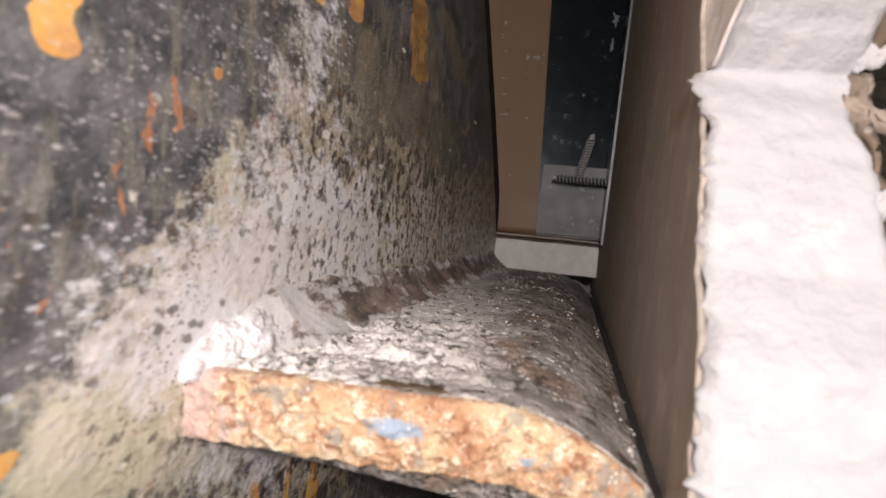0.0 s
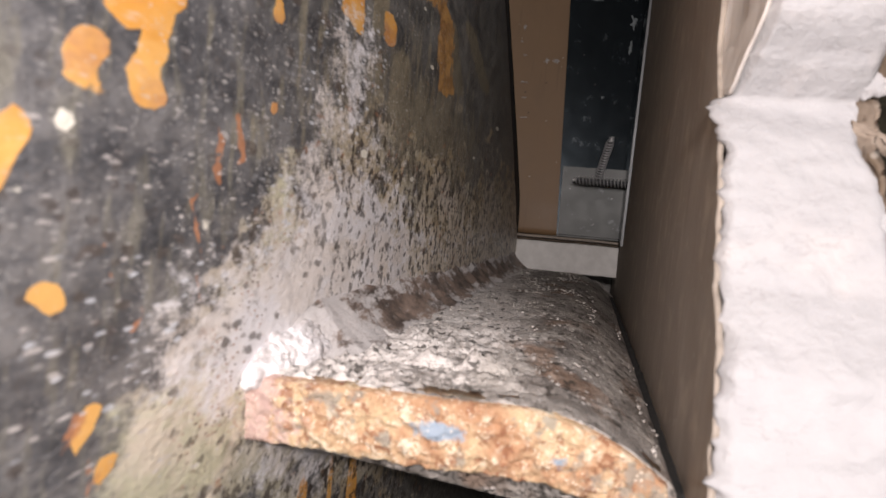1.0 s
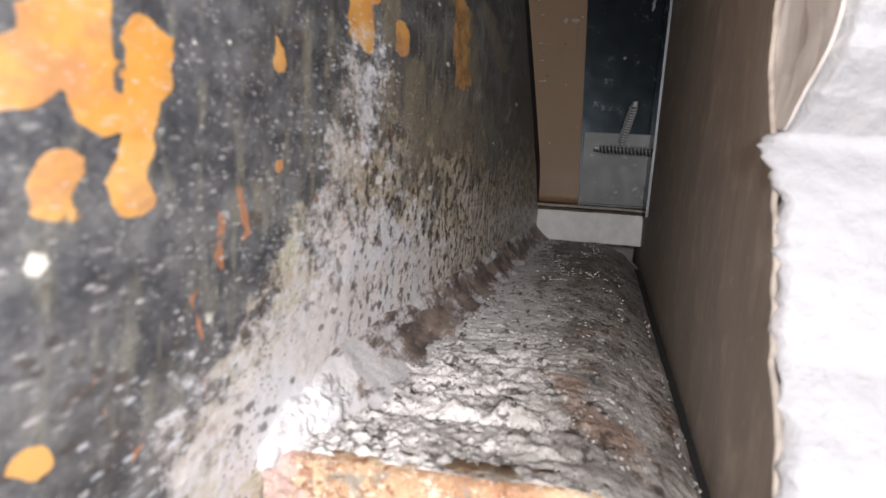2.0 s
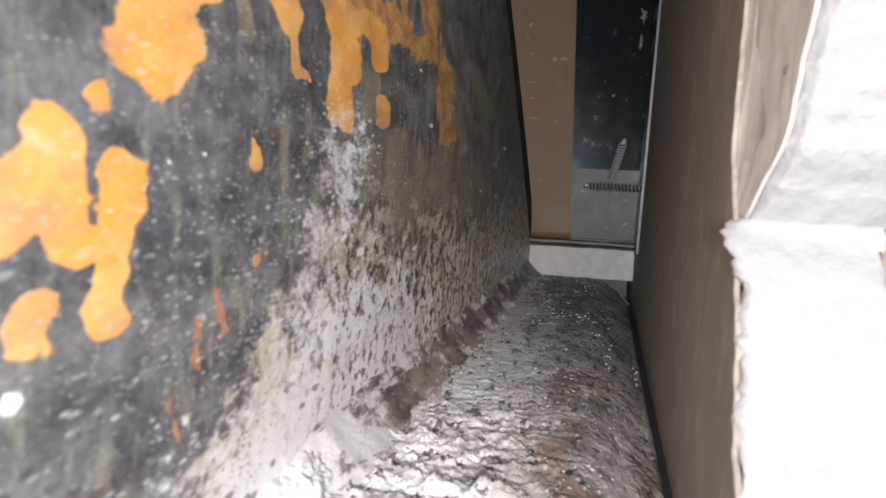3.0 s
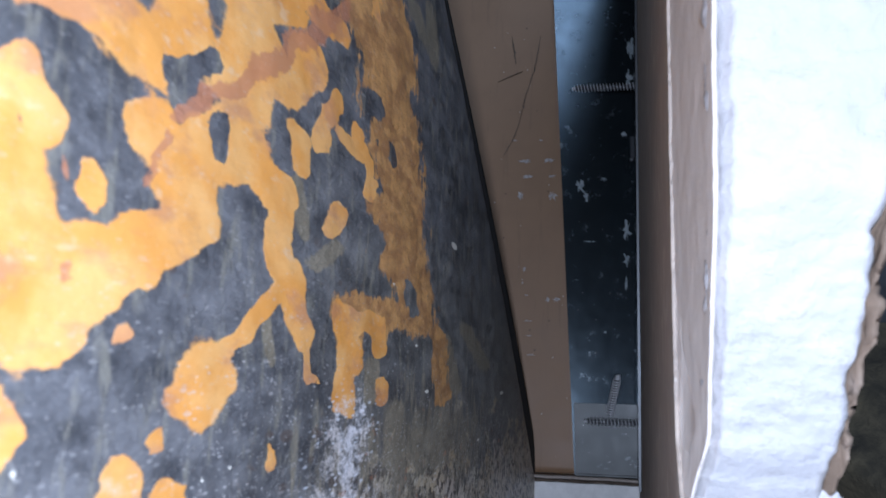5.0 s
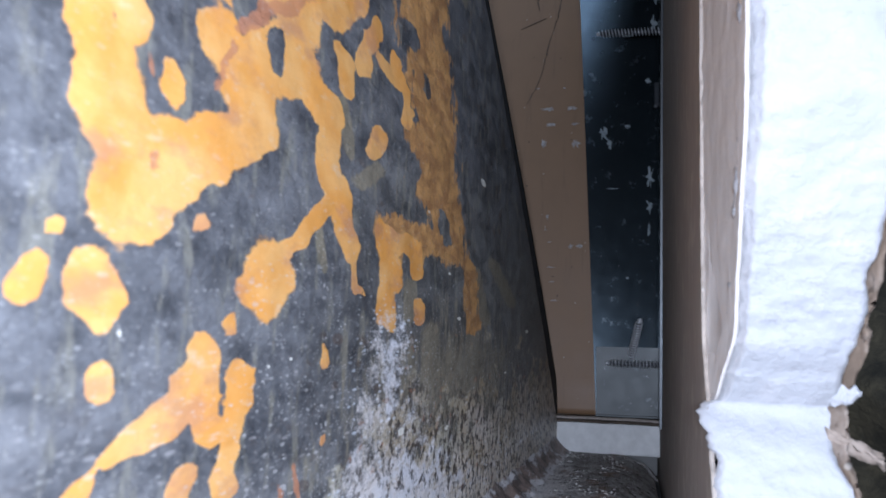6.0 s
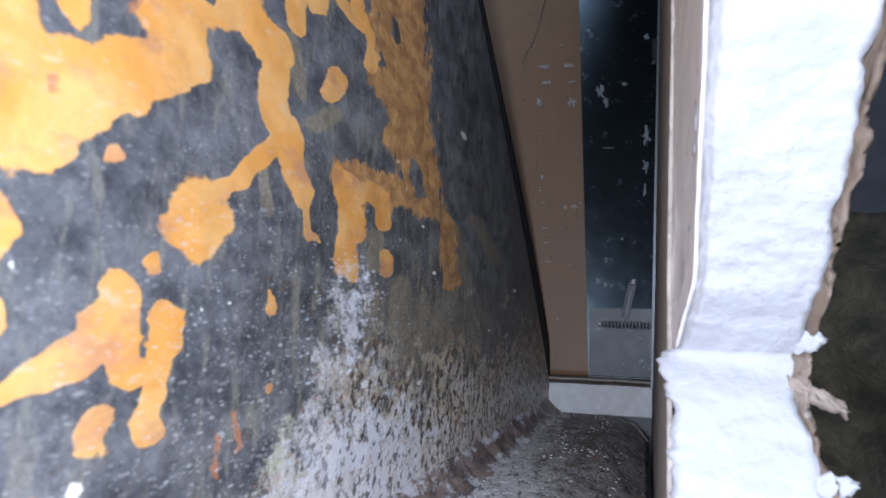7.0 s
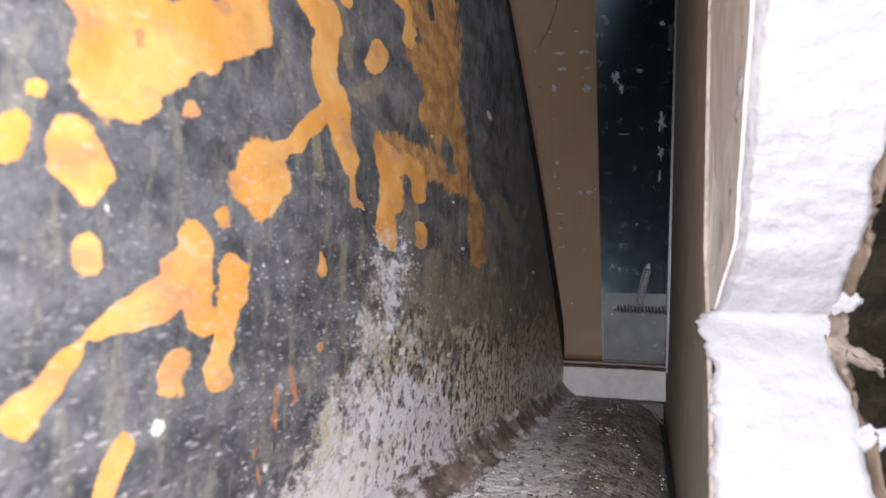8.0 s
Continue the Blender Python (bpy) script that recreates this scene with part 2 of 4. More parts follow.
def weld_rust():
    g = Graph("weld_bead_rust", 0.55)
    g.co = g.mapped((1, 0.35, 1))
    mid, fine = g.noise(220, 6, 0.7), g.noise(900, 3)
    col = g.mix(g.step(mid, 0.35, 0.62), (0.095, 0.075, 0.065), (0.29, 0.215, 0.175))
    d = g.math("ADD", g.value("dust"), g.math("MULTIPLY_ADD", g.noise(230, 6, 0.75), 3.2, -1.5))
    col = g.mix(g.math("MULTIPLY", g.step(d, 0.3, 0.7), 0.9), col, (0.68, 0.65, 0.64))
    return g.done(col, 0.5, g.math("ADD", g.math("ADD", mid, g.noise(480, 5, 0.8)), g.math("MULTIPLY", fine, 0.5)), 0.6, 0.0006)


def gypsum_core():
    g = Graph("broken_gypsum", 0.9)
    mid, fine, big = g.noise(240, 6, 0.65), g.noise(1200, 4), g.noise(1.0, 4, 0.6, g.mapped((60, 60, 420)))
    col = g.mix(mid, (0.34, 0.335, 0.345), (0.43, 0.425, 0.432))
    col = g.mix(g.math("MULTIPLY", g.step(g.noise(70, 3), 0.55, 0.75), 0.3), col, (0.62, 0.55, 0.52))
    line = g.math("ABSOLUTE", g.math("SUBTRACT", g.noise(1.0, 5, 0.6, g.mapped((90, 90, 210), (2, 3, 4))), 0.5))
    crack = g.math("MULTIPLY", g.step(line, 0.010, 0.003), g.step(g.noise(55, 2), 0.50, 0.60))
    col = g.mix(g.math("MULTIPLY", crack, 0.22), col, (0.20, 0.185, 0.18))
    return g.done(col, 0.9, g.math("ADD", g.math("ADD", mid, g.math("MULTIPLY", big, 0.35)), g.math("MULTIPLY", fine, 0.7)), 0.55, 0.0006)


def paper(name, a, b, c):
    """Board paper: streaky fibres along its height."""
    g = Graph(name, 0.8)
    fib = g.noise(1.0, 6, 0.65, g.mapped((700, 700, 45)))
    mid, fine = g.noise(120, 5), g.noise(1500, 3)
    col = g.mix(fib, a, b)
    col = g.mix(g.math("MULTIPLY", g.step(mid, 0.5, 0.72), 0.6), col, c)
    col = g.mix(g.math("MULTIPLY", g.step(g.cells(260), 0.16, 0.08), 0.5), col, (0.45, 0.41, 0.36))
    return g.done(col, 0.8, g.math("ADD", fib, g.math("MULTIPLY", fine, 0.4)), 0.4, 0.0003)


def brown_sheet():
    g = Graph("brown_hardboard", 0.6)
    mid, fine = g.noise(60, 5), g.noise(700, 4)
    col = g.mix(mid, (0.205, 0.122, 0.062), (0.275, 0.172, 0.094))
    col = g.mix(g.math("MULTIPLY", g.step(g.noise(1.0, 5, 0.6, g.mapped((300, 300, 20))), 0.55, 0.7), 0.3), col, (0.15, 0.09, 0.05))
    col = g.mix(g.step(g.cells(170), 0.07, 0.04), col, (0.55, 0.50, 0.42))
    col = g.mix(g.step(g.cells(95, g.mapped((1, 1, 1), (5, 3, 1))), 0.05, 0.03), col, (0.05, 0.03, 0.02))
    return g.done(col, g.math("MULTIPLY_ADD", mid, 0.3, 0.4), fine, 0.2, 0.0002)


def galvanised(name, a, b, rough, metal=0.75):
    g = Graph(name, rough, metal)
    mid, fine, big = g.noise(130, 6, 0.65), g.noise(900, 4), g.noise(28, 3)
    col = g.mix(big, a, b)
    smear = g.math("MULTIPLY", g.step(mid, 0.60, 0.76), 0.4)
    col = g.mix(smear, col, (0.42, 0.46, 0.48))
    col = g.mix(g.step(g.cells(220), 0.06, 0.03), col, (0.6, 0.6, 0.6))
    return g.done(col, g.math("MULTIPLY_ADD", mid, 0.2, rough - 0.10), fine, 0.10, 0.0001)


def plain(name, a, b, scale, rough=0.7, metal=0.0, bump=0.3, depth=0.0003):
    g = Graph(name, rough, metal)
    mid, fine = g.noise(scale, 6, 0.65), g.noise(scale * 6, 3)
    return g.done(g.mix(g.step(mid, 0.3, 0.7), a, b), rough, g.math("ADD", mid, g.math("MULTIPLY", fine, 0.4)), bump, depth)


def screw_steel():
    """Phosphated steel, with the shade of the thread roots put into its colour."""
    g = Graph("phosphated_screw_steel", 0.4, 0.4)
    mid = g.noise(600, 4)
    bright = g.mix(mid, (0.45, 0.45, 0.46), (0.75, 0.75, 0.75))
    return g.done(g.mix(g.step(g.value("crest"), 0.15, 0.6), (0.035, 0.035, 0.04), bright), 0.4)


WEB = web_paint()
LEDGE = flange_top()
CUT = cut_rust()
WELD = weld_rust()
GYPSUM = gypsum_core()
PAPER = paper("grey_brown_paper", (0.20, 0.17, 0.143), (0.40, 0.345, 0.295), (0.47, 0.40, 0.33))
TORN = paper("torn_tan_paper", (0.09, 0.063, 0.043), (0.19, 0.14, 0.097), (0.34, 0.28, 0.23))
FUZZ = paper("torn_grey_paper", (0.48, 0.435, 0.40), (0.66, 0.61, 0.565), (0.70, 0.65, 0.60))
BROWN = brown_sheet()
STUD = galvanised("dark_galvanised_steel", (0.026, 0.035, 0.043), (0.052, 0.067, 0.077), 0.25, 0.8)
TRACK = galvanised("grey_galvanised_steel", (0.07, 0.073, 0.073), (0.11, 0.113, 0.11), 0.5)
LIP = galvanised("bright_cut_steel", (0.12, 0.125, 0.13), (0.2, 0.205, 0.21), 0.5)
SCREW = screw_steel()
WHITE = plain("white_chalky_strip", (0.62, 0.61, 0.59), (0.74, 0.73, 0.71), 160, 0.85)
CRUMB = plain("plaster_crumbs_white", (0.26, 0.235, 0.215), (0.52, 0.49, 0.46), 700, 0.9)
CRUST = plain("chalky_plaster_crust", (0.55, 0.51, 0.50), (0.82, 0.80, 0.81), 420, 0.9, 0.0, 0.8, 0.0005)
FILM = plain("thin_plaster_film", (0.16, 0.19, 0.20), (0.30, 0.33, 0.34), 300, 0.8)
DARK = plain("dark_gap_filler", (0.05, 0.038, 0.028), (0.12, 0.09, 0.065), 200, 0.9)
# wool kept darker than its own olive: the void's shade in its colour
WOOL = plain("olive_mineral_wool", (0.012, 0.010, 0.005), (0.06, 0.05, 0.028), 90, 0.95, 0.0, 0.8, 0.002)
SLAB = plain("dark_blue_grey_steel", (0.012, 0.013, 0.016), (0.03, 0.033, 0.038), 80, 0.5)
BLACK = plain("black_mill_scale", (0.006, 0.006, 0.006), (0.018, 0.015, 0.013), 200, 0.9)
# near-black that paints the shade of the gap beside the ledge
GAP_SHADE = plain("black_gap_shade", (0.006, 0.006, 0.006), (0.016, 0.015, 0.014), 900, 0.95)
WALL = plain("dull_room_plaster", (0.26, 0.25, 0.24), (0.34, 0.33, 0.31), 6, 0.9)


# ---- building helpers ----
def mesh_of(name, verts, faces, material, parent=None, label="", smooth=True):
    me = bpy.data.meshes.new(name)
    me.from_pydata([tuple(v) for v in verts], [], faces)
    me.validate()
    me.materials.append(material)
    if smooth:
        me.shade_smooth()
    ob = new(name, me)
    if parent:
        ob.parent = parent
    return tagged(ob, label)


def part(name, bm, material, parent=None, label="", smooth=False):
    me = bpy.data.meshes.new(name)
    bmesh.ops.recalc_face_normals(bm, faces=bm.faces)
    bm.to_mesh(me)
    bm.free()
    me.materials.append(material)
    if smooth:
        me.shade_smooth()
    ob = new(name, me)
    if parent:
        ob.parent = parent
    return tagged(ob, label)


def thing(name, label, category, group="", kind=""):
    return tagged(new(name), label, category, group, kind)


def grid_faces(n, m, off=0, flip=False):
    """Faces of an n by m grid of vertices, row by row."""
    out = []
    for i in range(n - 1):
        for j in range(m - 1):
            a = off + i * m + j
            q = (a, a + 1, a + m + 1, a + m)
            out.append(q[::-1] if flip else q)
    return out


def slab(grid_front, back, flip=False):
    """A closed body: a front grid (n, m, 3) and a function that lays each rim vertex onto the back."""
    n, m, _ = grid_front.shape
    verts = [tuple(v) for v in grid_front.reshape(-1, 3)]
    faces = grid_faces(n, m, 0, flip)
    rim = [j for j in range(m)] + [i * m + m - 1 for i in range(1, n)] + [(n - 1) * m + j for j in range(m - 2, -1, -1)] + [i * m for i in range(n - 2, 0, -1)]
    base = len(verts)
    for r in rim:
        verts.append(tuple(back(verts[r])))
    k = len(rim)
    for i in range(k):
        a, b = rim[i], rim[(i + 1) % k]
        q = (b, a, base + i, base + (i + 1) % k)
        faces.append(q[::-1] if flip else q)
    last = tuple(range(base, base + k))
    faces.append(last if flip else last[::-1])
    return verts, faces


def attribute(ob, name, values):
    a = ob.data.attributes.new(name, "FLOAT", "POINT")
    full = np.zeros(len(ob.data.vertices), np.float32)
    full[:len(values)] = values
    a.data.foreach_set("value", full)


def wave(x, y, z, s, octaves=4):
    return noise.fractal(Vector((x * s, y * s, z * s)), 0.8, 2.1, octaves)


def box(bm, x0, x1, y0, y1, z0, z1, bevel=0.0):
    m = Matrix.LocRotScale(((x0 + x1) / 2, (y0 + y1) / 2, (z0 + z1) / 2), None, (x1 - x0, y1 - y0, z1 - z0))
    made = bmesh.ops.create_cube(bm, size=1.0, matrix=m)["verts"]
    if bevel:
        edges = list({e for v in made for e in v.link_edges})
        bmesh.ops.bevel(bm, geom=edges, offset=bevel, segments=2, affect="EDGES", profile=0.5)


# ---- the steel section: upright web, ledge plate welded to it ----
def web_x(y):
    return -0.0288 + 0.015 * (y - 0.06)


def web_end(z):
    d = z - 0.706
    return 0.365 - 1.05 * d - 1.25 * d * d if d > 0 else 0.365


# runs and splashes of paint: both ends and the radius
SPLASHES = [(0.0412, 0.7650, 0.0468, 0.7686, 0.0039), (0.0414, 0.7620, 0.0435, 0.7616, 0.0023), (0.0519, 0.7698, 0.0631, 0.7767, 0.0030),
    (0.0632, 0.7757, 0.0639, 0.7733, 0.0013), (0.0721, 0.7827, 0.0803, 0.7852, 0.0024), (0.0371, 0.7551, 0.0371, 0.7551, 0.0029),
    (0.0325, 0.7593, 0.0325, 0.7593, 0.0010), (0.0391, 0.7473, 0.0391, 0.7473, 0.0017), (0.0301, 0.7550, 0.0301, 0.7550, 0.0017),
    (0.0513, 0.7625, 0.0513, 0.7625, 0.0010), (0.0529, 0.7479, 0.0543, 0.7414, 0.0022), (0.0526, 0.7464, 0.0444, 0.7417, 0.0019),
    (0.0444, 0.7420, 0.0399, 0.7401, 0.0011), (0.0611, 0.7467, 0.0609, 0.7409, 0.0015), (0.0600, 0.7385, 0.0587, 0.7348, 0.0016),
    (0.0548, 0.7402, 0.0609, 0.7409, 0.0011), (0.0511, 0.7348, 0.0511, 0.7348, 0.0019), (0.0374, 0.7380, 0.0333, 0.7350, 0.0012)]
SPOTS = [(0.0324, 0.7338, 0.0324, 0.7338, 0.0016), (0.0432, 0.7290, 0.0411, 0.7266, 0.0016),
    (0.0466, 0.7167, 0.0469, 0.7157, 0.0010), (0.0536, 0.7065, 0.0524, 0.7049, 0.0008), (0.0559, 0.7017, 0.0546, 0.7005, 0.0009),
    (0.0824, 0.7359, 0.0824, 0.7359, 0.0007), (0.1077, 0.7554, 0.1107, 0.7536, 0.0018)]
DRIPS = [(0.0813, 0.7839, 0.0858, 0.7734, 0.0018), (0.0864, 0.7736, 0.0900, 0.7638, 0.0018), (0.0904, 0.7638, 0.0966, 0.7579, 0.0007),
    (0.0654, 0.7568, 0.0664, 0.7587, 0.0036), (0.0696, 0.7619, 0.0841, 0.7708, 0.0011), (0.1073, 0.7689, 0.1083, 0.7660, 0.0018),
    (0.1091, 0.7630, 0.1086, 0.7545, 0.0020), (0.1262, 0.7568, 0.1264, 0.7539, 0.0013), (0.1088, 0.7676, 0.1228, 0.7684, 0.0019),
    (0.1228, 0.7684, 0.1250, 0.7636, 0.0014), (0.0574, 0.7528, 0.0586, 0.7510, 0.0007), (0.0819, 0.7492, 0.0827, 0.7460, 0.0006)]
HIGH_A = [(0.0446, 0.7930, 0.0518, 0.7926, 0.0039), (0.0376, 0.7901, 0.0396, 0.7905, 0.0023), (0.0361, 0.7832, 0.0390, 0.7802, 0.0022),
    (0.0367, 0.7745, 0.0378, 0.7704, 0.0038), (0.0406, 0.7640, 0.0406, 0.7640, 0.0046), (0.0473, 0.7666, 0.0527, 0.7713, 0.0028),
    (0.0539, 0.7839, 0.0539, 0.7839, 0.0032), (0.0452, 0.7766, 0.0465, 0.7758, 0.0019), (0.0609, 0.7799, 0.0705, 0.7875, 0.0043),
    (0.0638, 0.7764, 0.0602, 0.7770, 0.0028), (0.0697, 0.7942, 0.0733, 0.8030, 0.0040), (0.0569, 0.7983, 0.0569, 0.7983, 0.0039)]
HIGH_B = [(0.0898, 0.8085, 0.0807, 0.7992, 0.0026), (0.0997, 0.8055, 0.0935, 0.7954, 0.0013), (0.1072, 0.7991, 0.1043, 0.7998, 0.0018),
    (0.0861, 0.7940, 0.0886, 0.7902, 0.0019), (0.1044, 0.7868, 0.0973, 0.7819, 0.0013), (0.0805, 0.7855, 0.0837, 0.7735, 0.0018),
    (0.0682, 0.8063, 0.0808, 0.8145, 0.0032), (0.0338, 0.7784, 0.0338, 0.7784, 0.0025), (0.0370, 0.7557, 0.0370, 0.7557, 0.0025),
    (0.1112, 0.8031, 0.1187, 0.7916, 0.0011), (0.0888, 0.8168, 0.0984, 0.8175, 0.0024)]
BARE = [(0.0403, 0.7854, 0.0404, 0.7849, 0.0017), (0.0448, 0.7821, 0.0454, 0.7811, 0.0018), (0.0428, 0.7774, 0.0429, 0.7769, 0.0011),
    (0.0566, 0.7914, 0.0638, 0.7965, 0.0016), (0.0655, 0.7882, 0.0663, 0.7848, 0.0009), (0.0715, 0.7798, 0.0726, 0.7706, 0.0034),
    (0.0614, 0.7674, 0.0670, 0.7714, 0.0037), (0.0334, 0.7816, 0.0334, 0.7816, 0.0011), (0.0594, 0.7653, 0.0540, 0.7635, 0.0018)]
RUSTY = [(0.1115, 0.8308, 0.1270, 0.8170, 0.0056), (0.1311, 0.8147, 0.1382, 0.7832, 0.0050), (0.1448, 0.7828, 0.1529, 0.7717, 0.0037),
    (0.1703, 0.7684, 0.1740, 0.7524, 0.0018), (0.1146, 0.7701, 0.1436, 0.7710, 0.0029), (0.1068, 0.7690, 0.1089, 0.7647, 0.0018),
    (0.1252, 0.8355, 0.1300, 0.8273, 0.0049)]
GAPS = [(0.1453, 0.7776, 0.1466, 0.7725, 0.0014), (0.1183, 0.8125, 0.1202, 0.8108, 0.0014), (0.1119, 0.7966, 0.1167, 0.7956, 0.0020),
    (0.1194, 0.7849, 0.1169, 0.7779, 0.0024), (0.1362, 0.7609, 0.1448, 0.7584, 0.0027), (0.1280, 0.8060, 0.1291, 0.8026, 0.0007)]
STREAK_HIGH = [(0.0578, 0.7864, 0.0738, 0.7991, 0.0009), (0.0738, 0.7991, 0.1031, 0.8242, 0.0013), (0.0527, 0.7785, 0.0570, 0.7842, 0.0005),
    (0.0421, 0.7774, 0.0427, 0.7755, 0.0005), (0.0441, 0.7684, 0.0442, 0.7673, 0.0005)]
STREAKS = [(0.0750, 0.7342, 0.0747, 0.7288, 0.0004), (0.0708, 0.7319, 0.0705, 0.7253, 0.0004), (0.0658, 0.7241, 0.0672, 0.7200, 0.0003),
    (0.0673, 0.7194, 0.0687, 0.7122, 0.0003), (0.0540, 0.7203, 0.0545, 0.7168, 0.0003), (0.0599, 0.7143, 0.0578, 0.7121, 0.0003),
    (0.0520, 0.7062, 0.0508, 0.7047, 0.0007), (0.0539, 0.7026, 0.0530, 0.7000, 0.0007), (0.0899, 0.7042, 0.0981, 0.7000, 0.0006),
    (0.0643, 0.7077, 0.0639, 0.7061, 0.0003)]
UNDER = [(0.088, 0.690, 0.089, 0.660, 0.0004), (0.100, 0.685, 0.101, 0.650, 0.0007), (0.112, 0.692, 0.113, 0.655, 0.0004), (0.124, 0.688, 0.126, 0.640, 0.0005)]
WORN = [(0.1439, 0.8458, 0.1479, 0.8411, 0.0019), (0.1567, 0.8516, 0.1606, 0.8392, 0.0015), (0.0869, 0.7871, 0.0898, 0.7797, 0.0009),
    (0.0935, 0.7757, 0.1025, 0.7799, 0.0011), (0.1219, 0.7608, 0.1209, 0.7543, 0.0011), (0.1752, 0.7672, 0.1893, 0.7549, 0.0019),
    (0.2032, 0.7717, 0.2308, 0.7616, 0.0018), (0.0793, 0.7666, 0.0817, 0.7605, 0.0006), (0.1371, 0.7514, 0.1342, 0.7424, 0.0017),
    (0.1552, 0.7452, 0.1538, 0.7339, 0.0016)]
# the near border of the pale scale, by height
BOUND_Z, BOUND_Y = [0.690, 0.700, 0.706, 0.718, 0.730, 0.745], [0.058, 0.061, 0.067, 0.076, 0.088, 0.108]
DOTS = [(0.0486, 0.7304, 0.0012), (0.0404, 0.7509, 0.0007), (0.0667, 0.7472, 0.0006), (0.0722, 0.7477, 0.0005), (0.1179, 0.7325, 0.0010), (0.1501, 0.7292, 0.0008),
        (0.1334, 0.7772, 0.0006), (0.1596, 0.7547, 0.0007), (0.1506, 0.7652, 0.0005), (0.1860, 0.7946, 0.0013), (0.2652, 0.7517, 0.0009), (0.2210, 0.7383, 0.0006),
        (0.0691, 0.7219, 0.0008), (0.0605, 0.7432, 0.0006), (0.0476, 0.7454, 0.0006), (0.1242, 0.7054, 0.0009), (0.0438, 0.7251, 0.0008), (0.0532, 0.7229, 0.0004),
        (0.0526, 0.7177, 0.0003), (0.0600, 0.7273, 0.0003), (0.0513, 0.7259, 0.0003), (0.1084, 0.7455, 0.0005), (0.1234, 0.7072, 0.0006)]


def capsule_field(Y, Z, rows):
    """1 on the line of the nearest run, 0 at its radius, less beyond."""
    best = np.full(Y.shape, -3.0)
    for y0, z0, y1, z1, r in rows:
        # runs and splashes stretch along the steel
        dy, dz = y1 - y0, z1 - z0
        s = 0.25 + 21 * max(0.03, (y0 + y1) / 2)
        dy /= s
        n = dy * dy + dz * dz
        U = (Y - y0) / s
        k = np.clip((U * dy + (Z - z0) * dz) / n, 0, 1) if n > 0 else 0.0
        d = np.hypot(U - k * dy, Z - z0 - k * dz)
        best = np.maximum(best, 1 - d / r)
    return best


def build_web(parent):
    n = 300
    zs = np.concatenate([np.linspace(0.50, 0.69, 20, endpoint=False), np.linspace(0.69, 0.83, 160, endpoint=False), np.linspace(0.83, 1.02, 50)])
    m = len(zs)
    us = np.linspace(0, 1, n) ** 1.35
    G = np.zeros((n, m, 3))
    for j, z in enumerate(zs):
        e = max(web_end(z), 0.02)
        ys = -0.10 + (e + 0.10) * us
        for i, y in enumerate(ys):
            w = wave(0, y, z, 60, 3) * 0.00025 + wave(5, y, z, 300, 2) * 0.00005
            k = max(0.0, (y - e + 0.002) / 0.002)
            G[i, j] = (web_x(y) + w - 0.0008 * k * k, y, z)
    verts, faces = slab(G, lambda v: (v[0] - 0.009, v[1], v[2]), flip=False)
    ob = mesh_of("web", verts, faces, WEB, parent, "dark steel web with orange primer splashes and dust")
    Y, Z = G[..., 1].ravel(), G[..., 2].ravel()
    plain_y, plain_z = Y, Z
    warp = np.array([(wave(21, y * 0.6, z, 150, 3), wave(31, y * 0.6, z, 150, 3)) for y, z in zip(Y, Z)])
    Y, Z = Y + warp[:, 0] * 0.0018 * (1 + 12 * np.maximum(0, Y - 0.04)), Z + warp[:, 1] * 0.0015
    prim = functools.reduce(np.maximum, [capsule_field(Y, Z, rows) for rows in (SPLASHES, SPOTS, DRIPS, HIGH_A, HIGH_B, UNDER)])
    prim = np.minimum(prim + 0.36, 0.75 - 1.5 * (capsule_field(Y, Z, BARE) + 0.25))
    # more splashes high up, past the ones placed singly
    high = np.array([wave(9, y, z, 70, 3) for y, z in zip(Y, Z)])
    prim = np.maximum(prim, np.where((Z > 0.812 + 0.25 * np.abs(Y - 0.05)) & (Y < 0.12), 0.35 + 1.2 * high, -3))
    attribute(ob, "primer", prim)
    attribute(ob, "rust", np.minimum(capsule_field(Y, Z, RUSTY) + 0.52, 0.6 - 1.4 * (capsule_field(Y, Z, GAPS) + 0.25)))
    attribute(ob, "streak", np.maximum(capsule_field(Y, Z, STREAKS), capsule_field(Y, Z, STREAK_HIGH)) + 0.25)
    attribute(ob, "cream", np.maximum(1.0 - np.hypot((plain_y - 0.066) / 0.018, (plain_z - 0.699) / 0.012), 0.75 - np.hypot((plain_y - 0.088) / 0.014, (plain_z - 0.722) / 0.012)))
    attribute(ob, "speck", 0.3 + 0.7 * np.clip((0.775 - Z) / 0.035, 0, 1) * np.clip((Y - 0.045) / 0.02, 0.3, 1))
    Y, Z = plain_y, plain_z
    dots = np.full(Y.shape, -1.0)
    for y, z, r in DOTS:
        dots = np.maximum(dots, 1 - np.hypot((Y - y) / (0.25 + 21 * y), Z - z) / (1.25 * r))
    attribute(ob, "dot", dots)
    h = Z - 0.711
    wob = np.array([wave(41, y * 0.5, z, 60, 3) for y, z in zip(Y, Z)])
    attribute(ob, "pale", np.clip(1.05 - np.abs(h) / np.where(h > 0, 0.029 + 0.020 * np.clip(wob, -1, 1), 0.05), -1, 0.95)
              - np.clip((np.interp(Z, BOUND_Z, BOUND_Y) - Y) / 0.010, 0, 1) * 1.3 + 0.30 * np.clip((Y - 0.10) / 0.03, 0, 1) * np.clip((0.032 - h) / 0.030, 0, 1))
    corner = 1.6 - np.hypot((Y - 0.096) / 0.026, (Z - 0.7095) / 0.0095)
    plume = 0.15 + 0.6 * capsule_field(Y, Z, [(0.092, 0.714, 0.112, 0.750, 0.0050)])
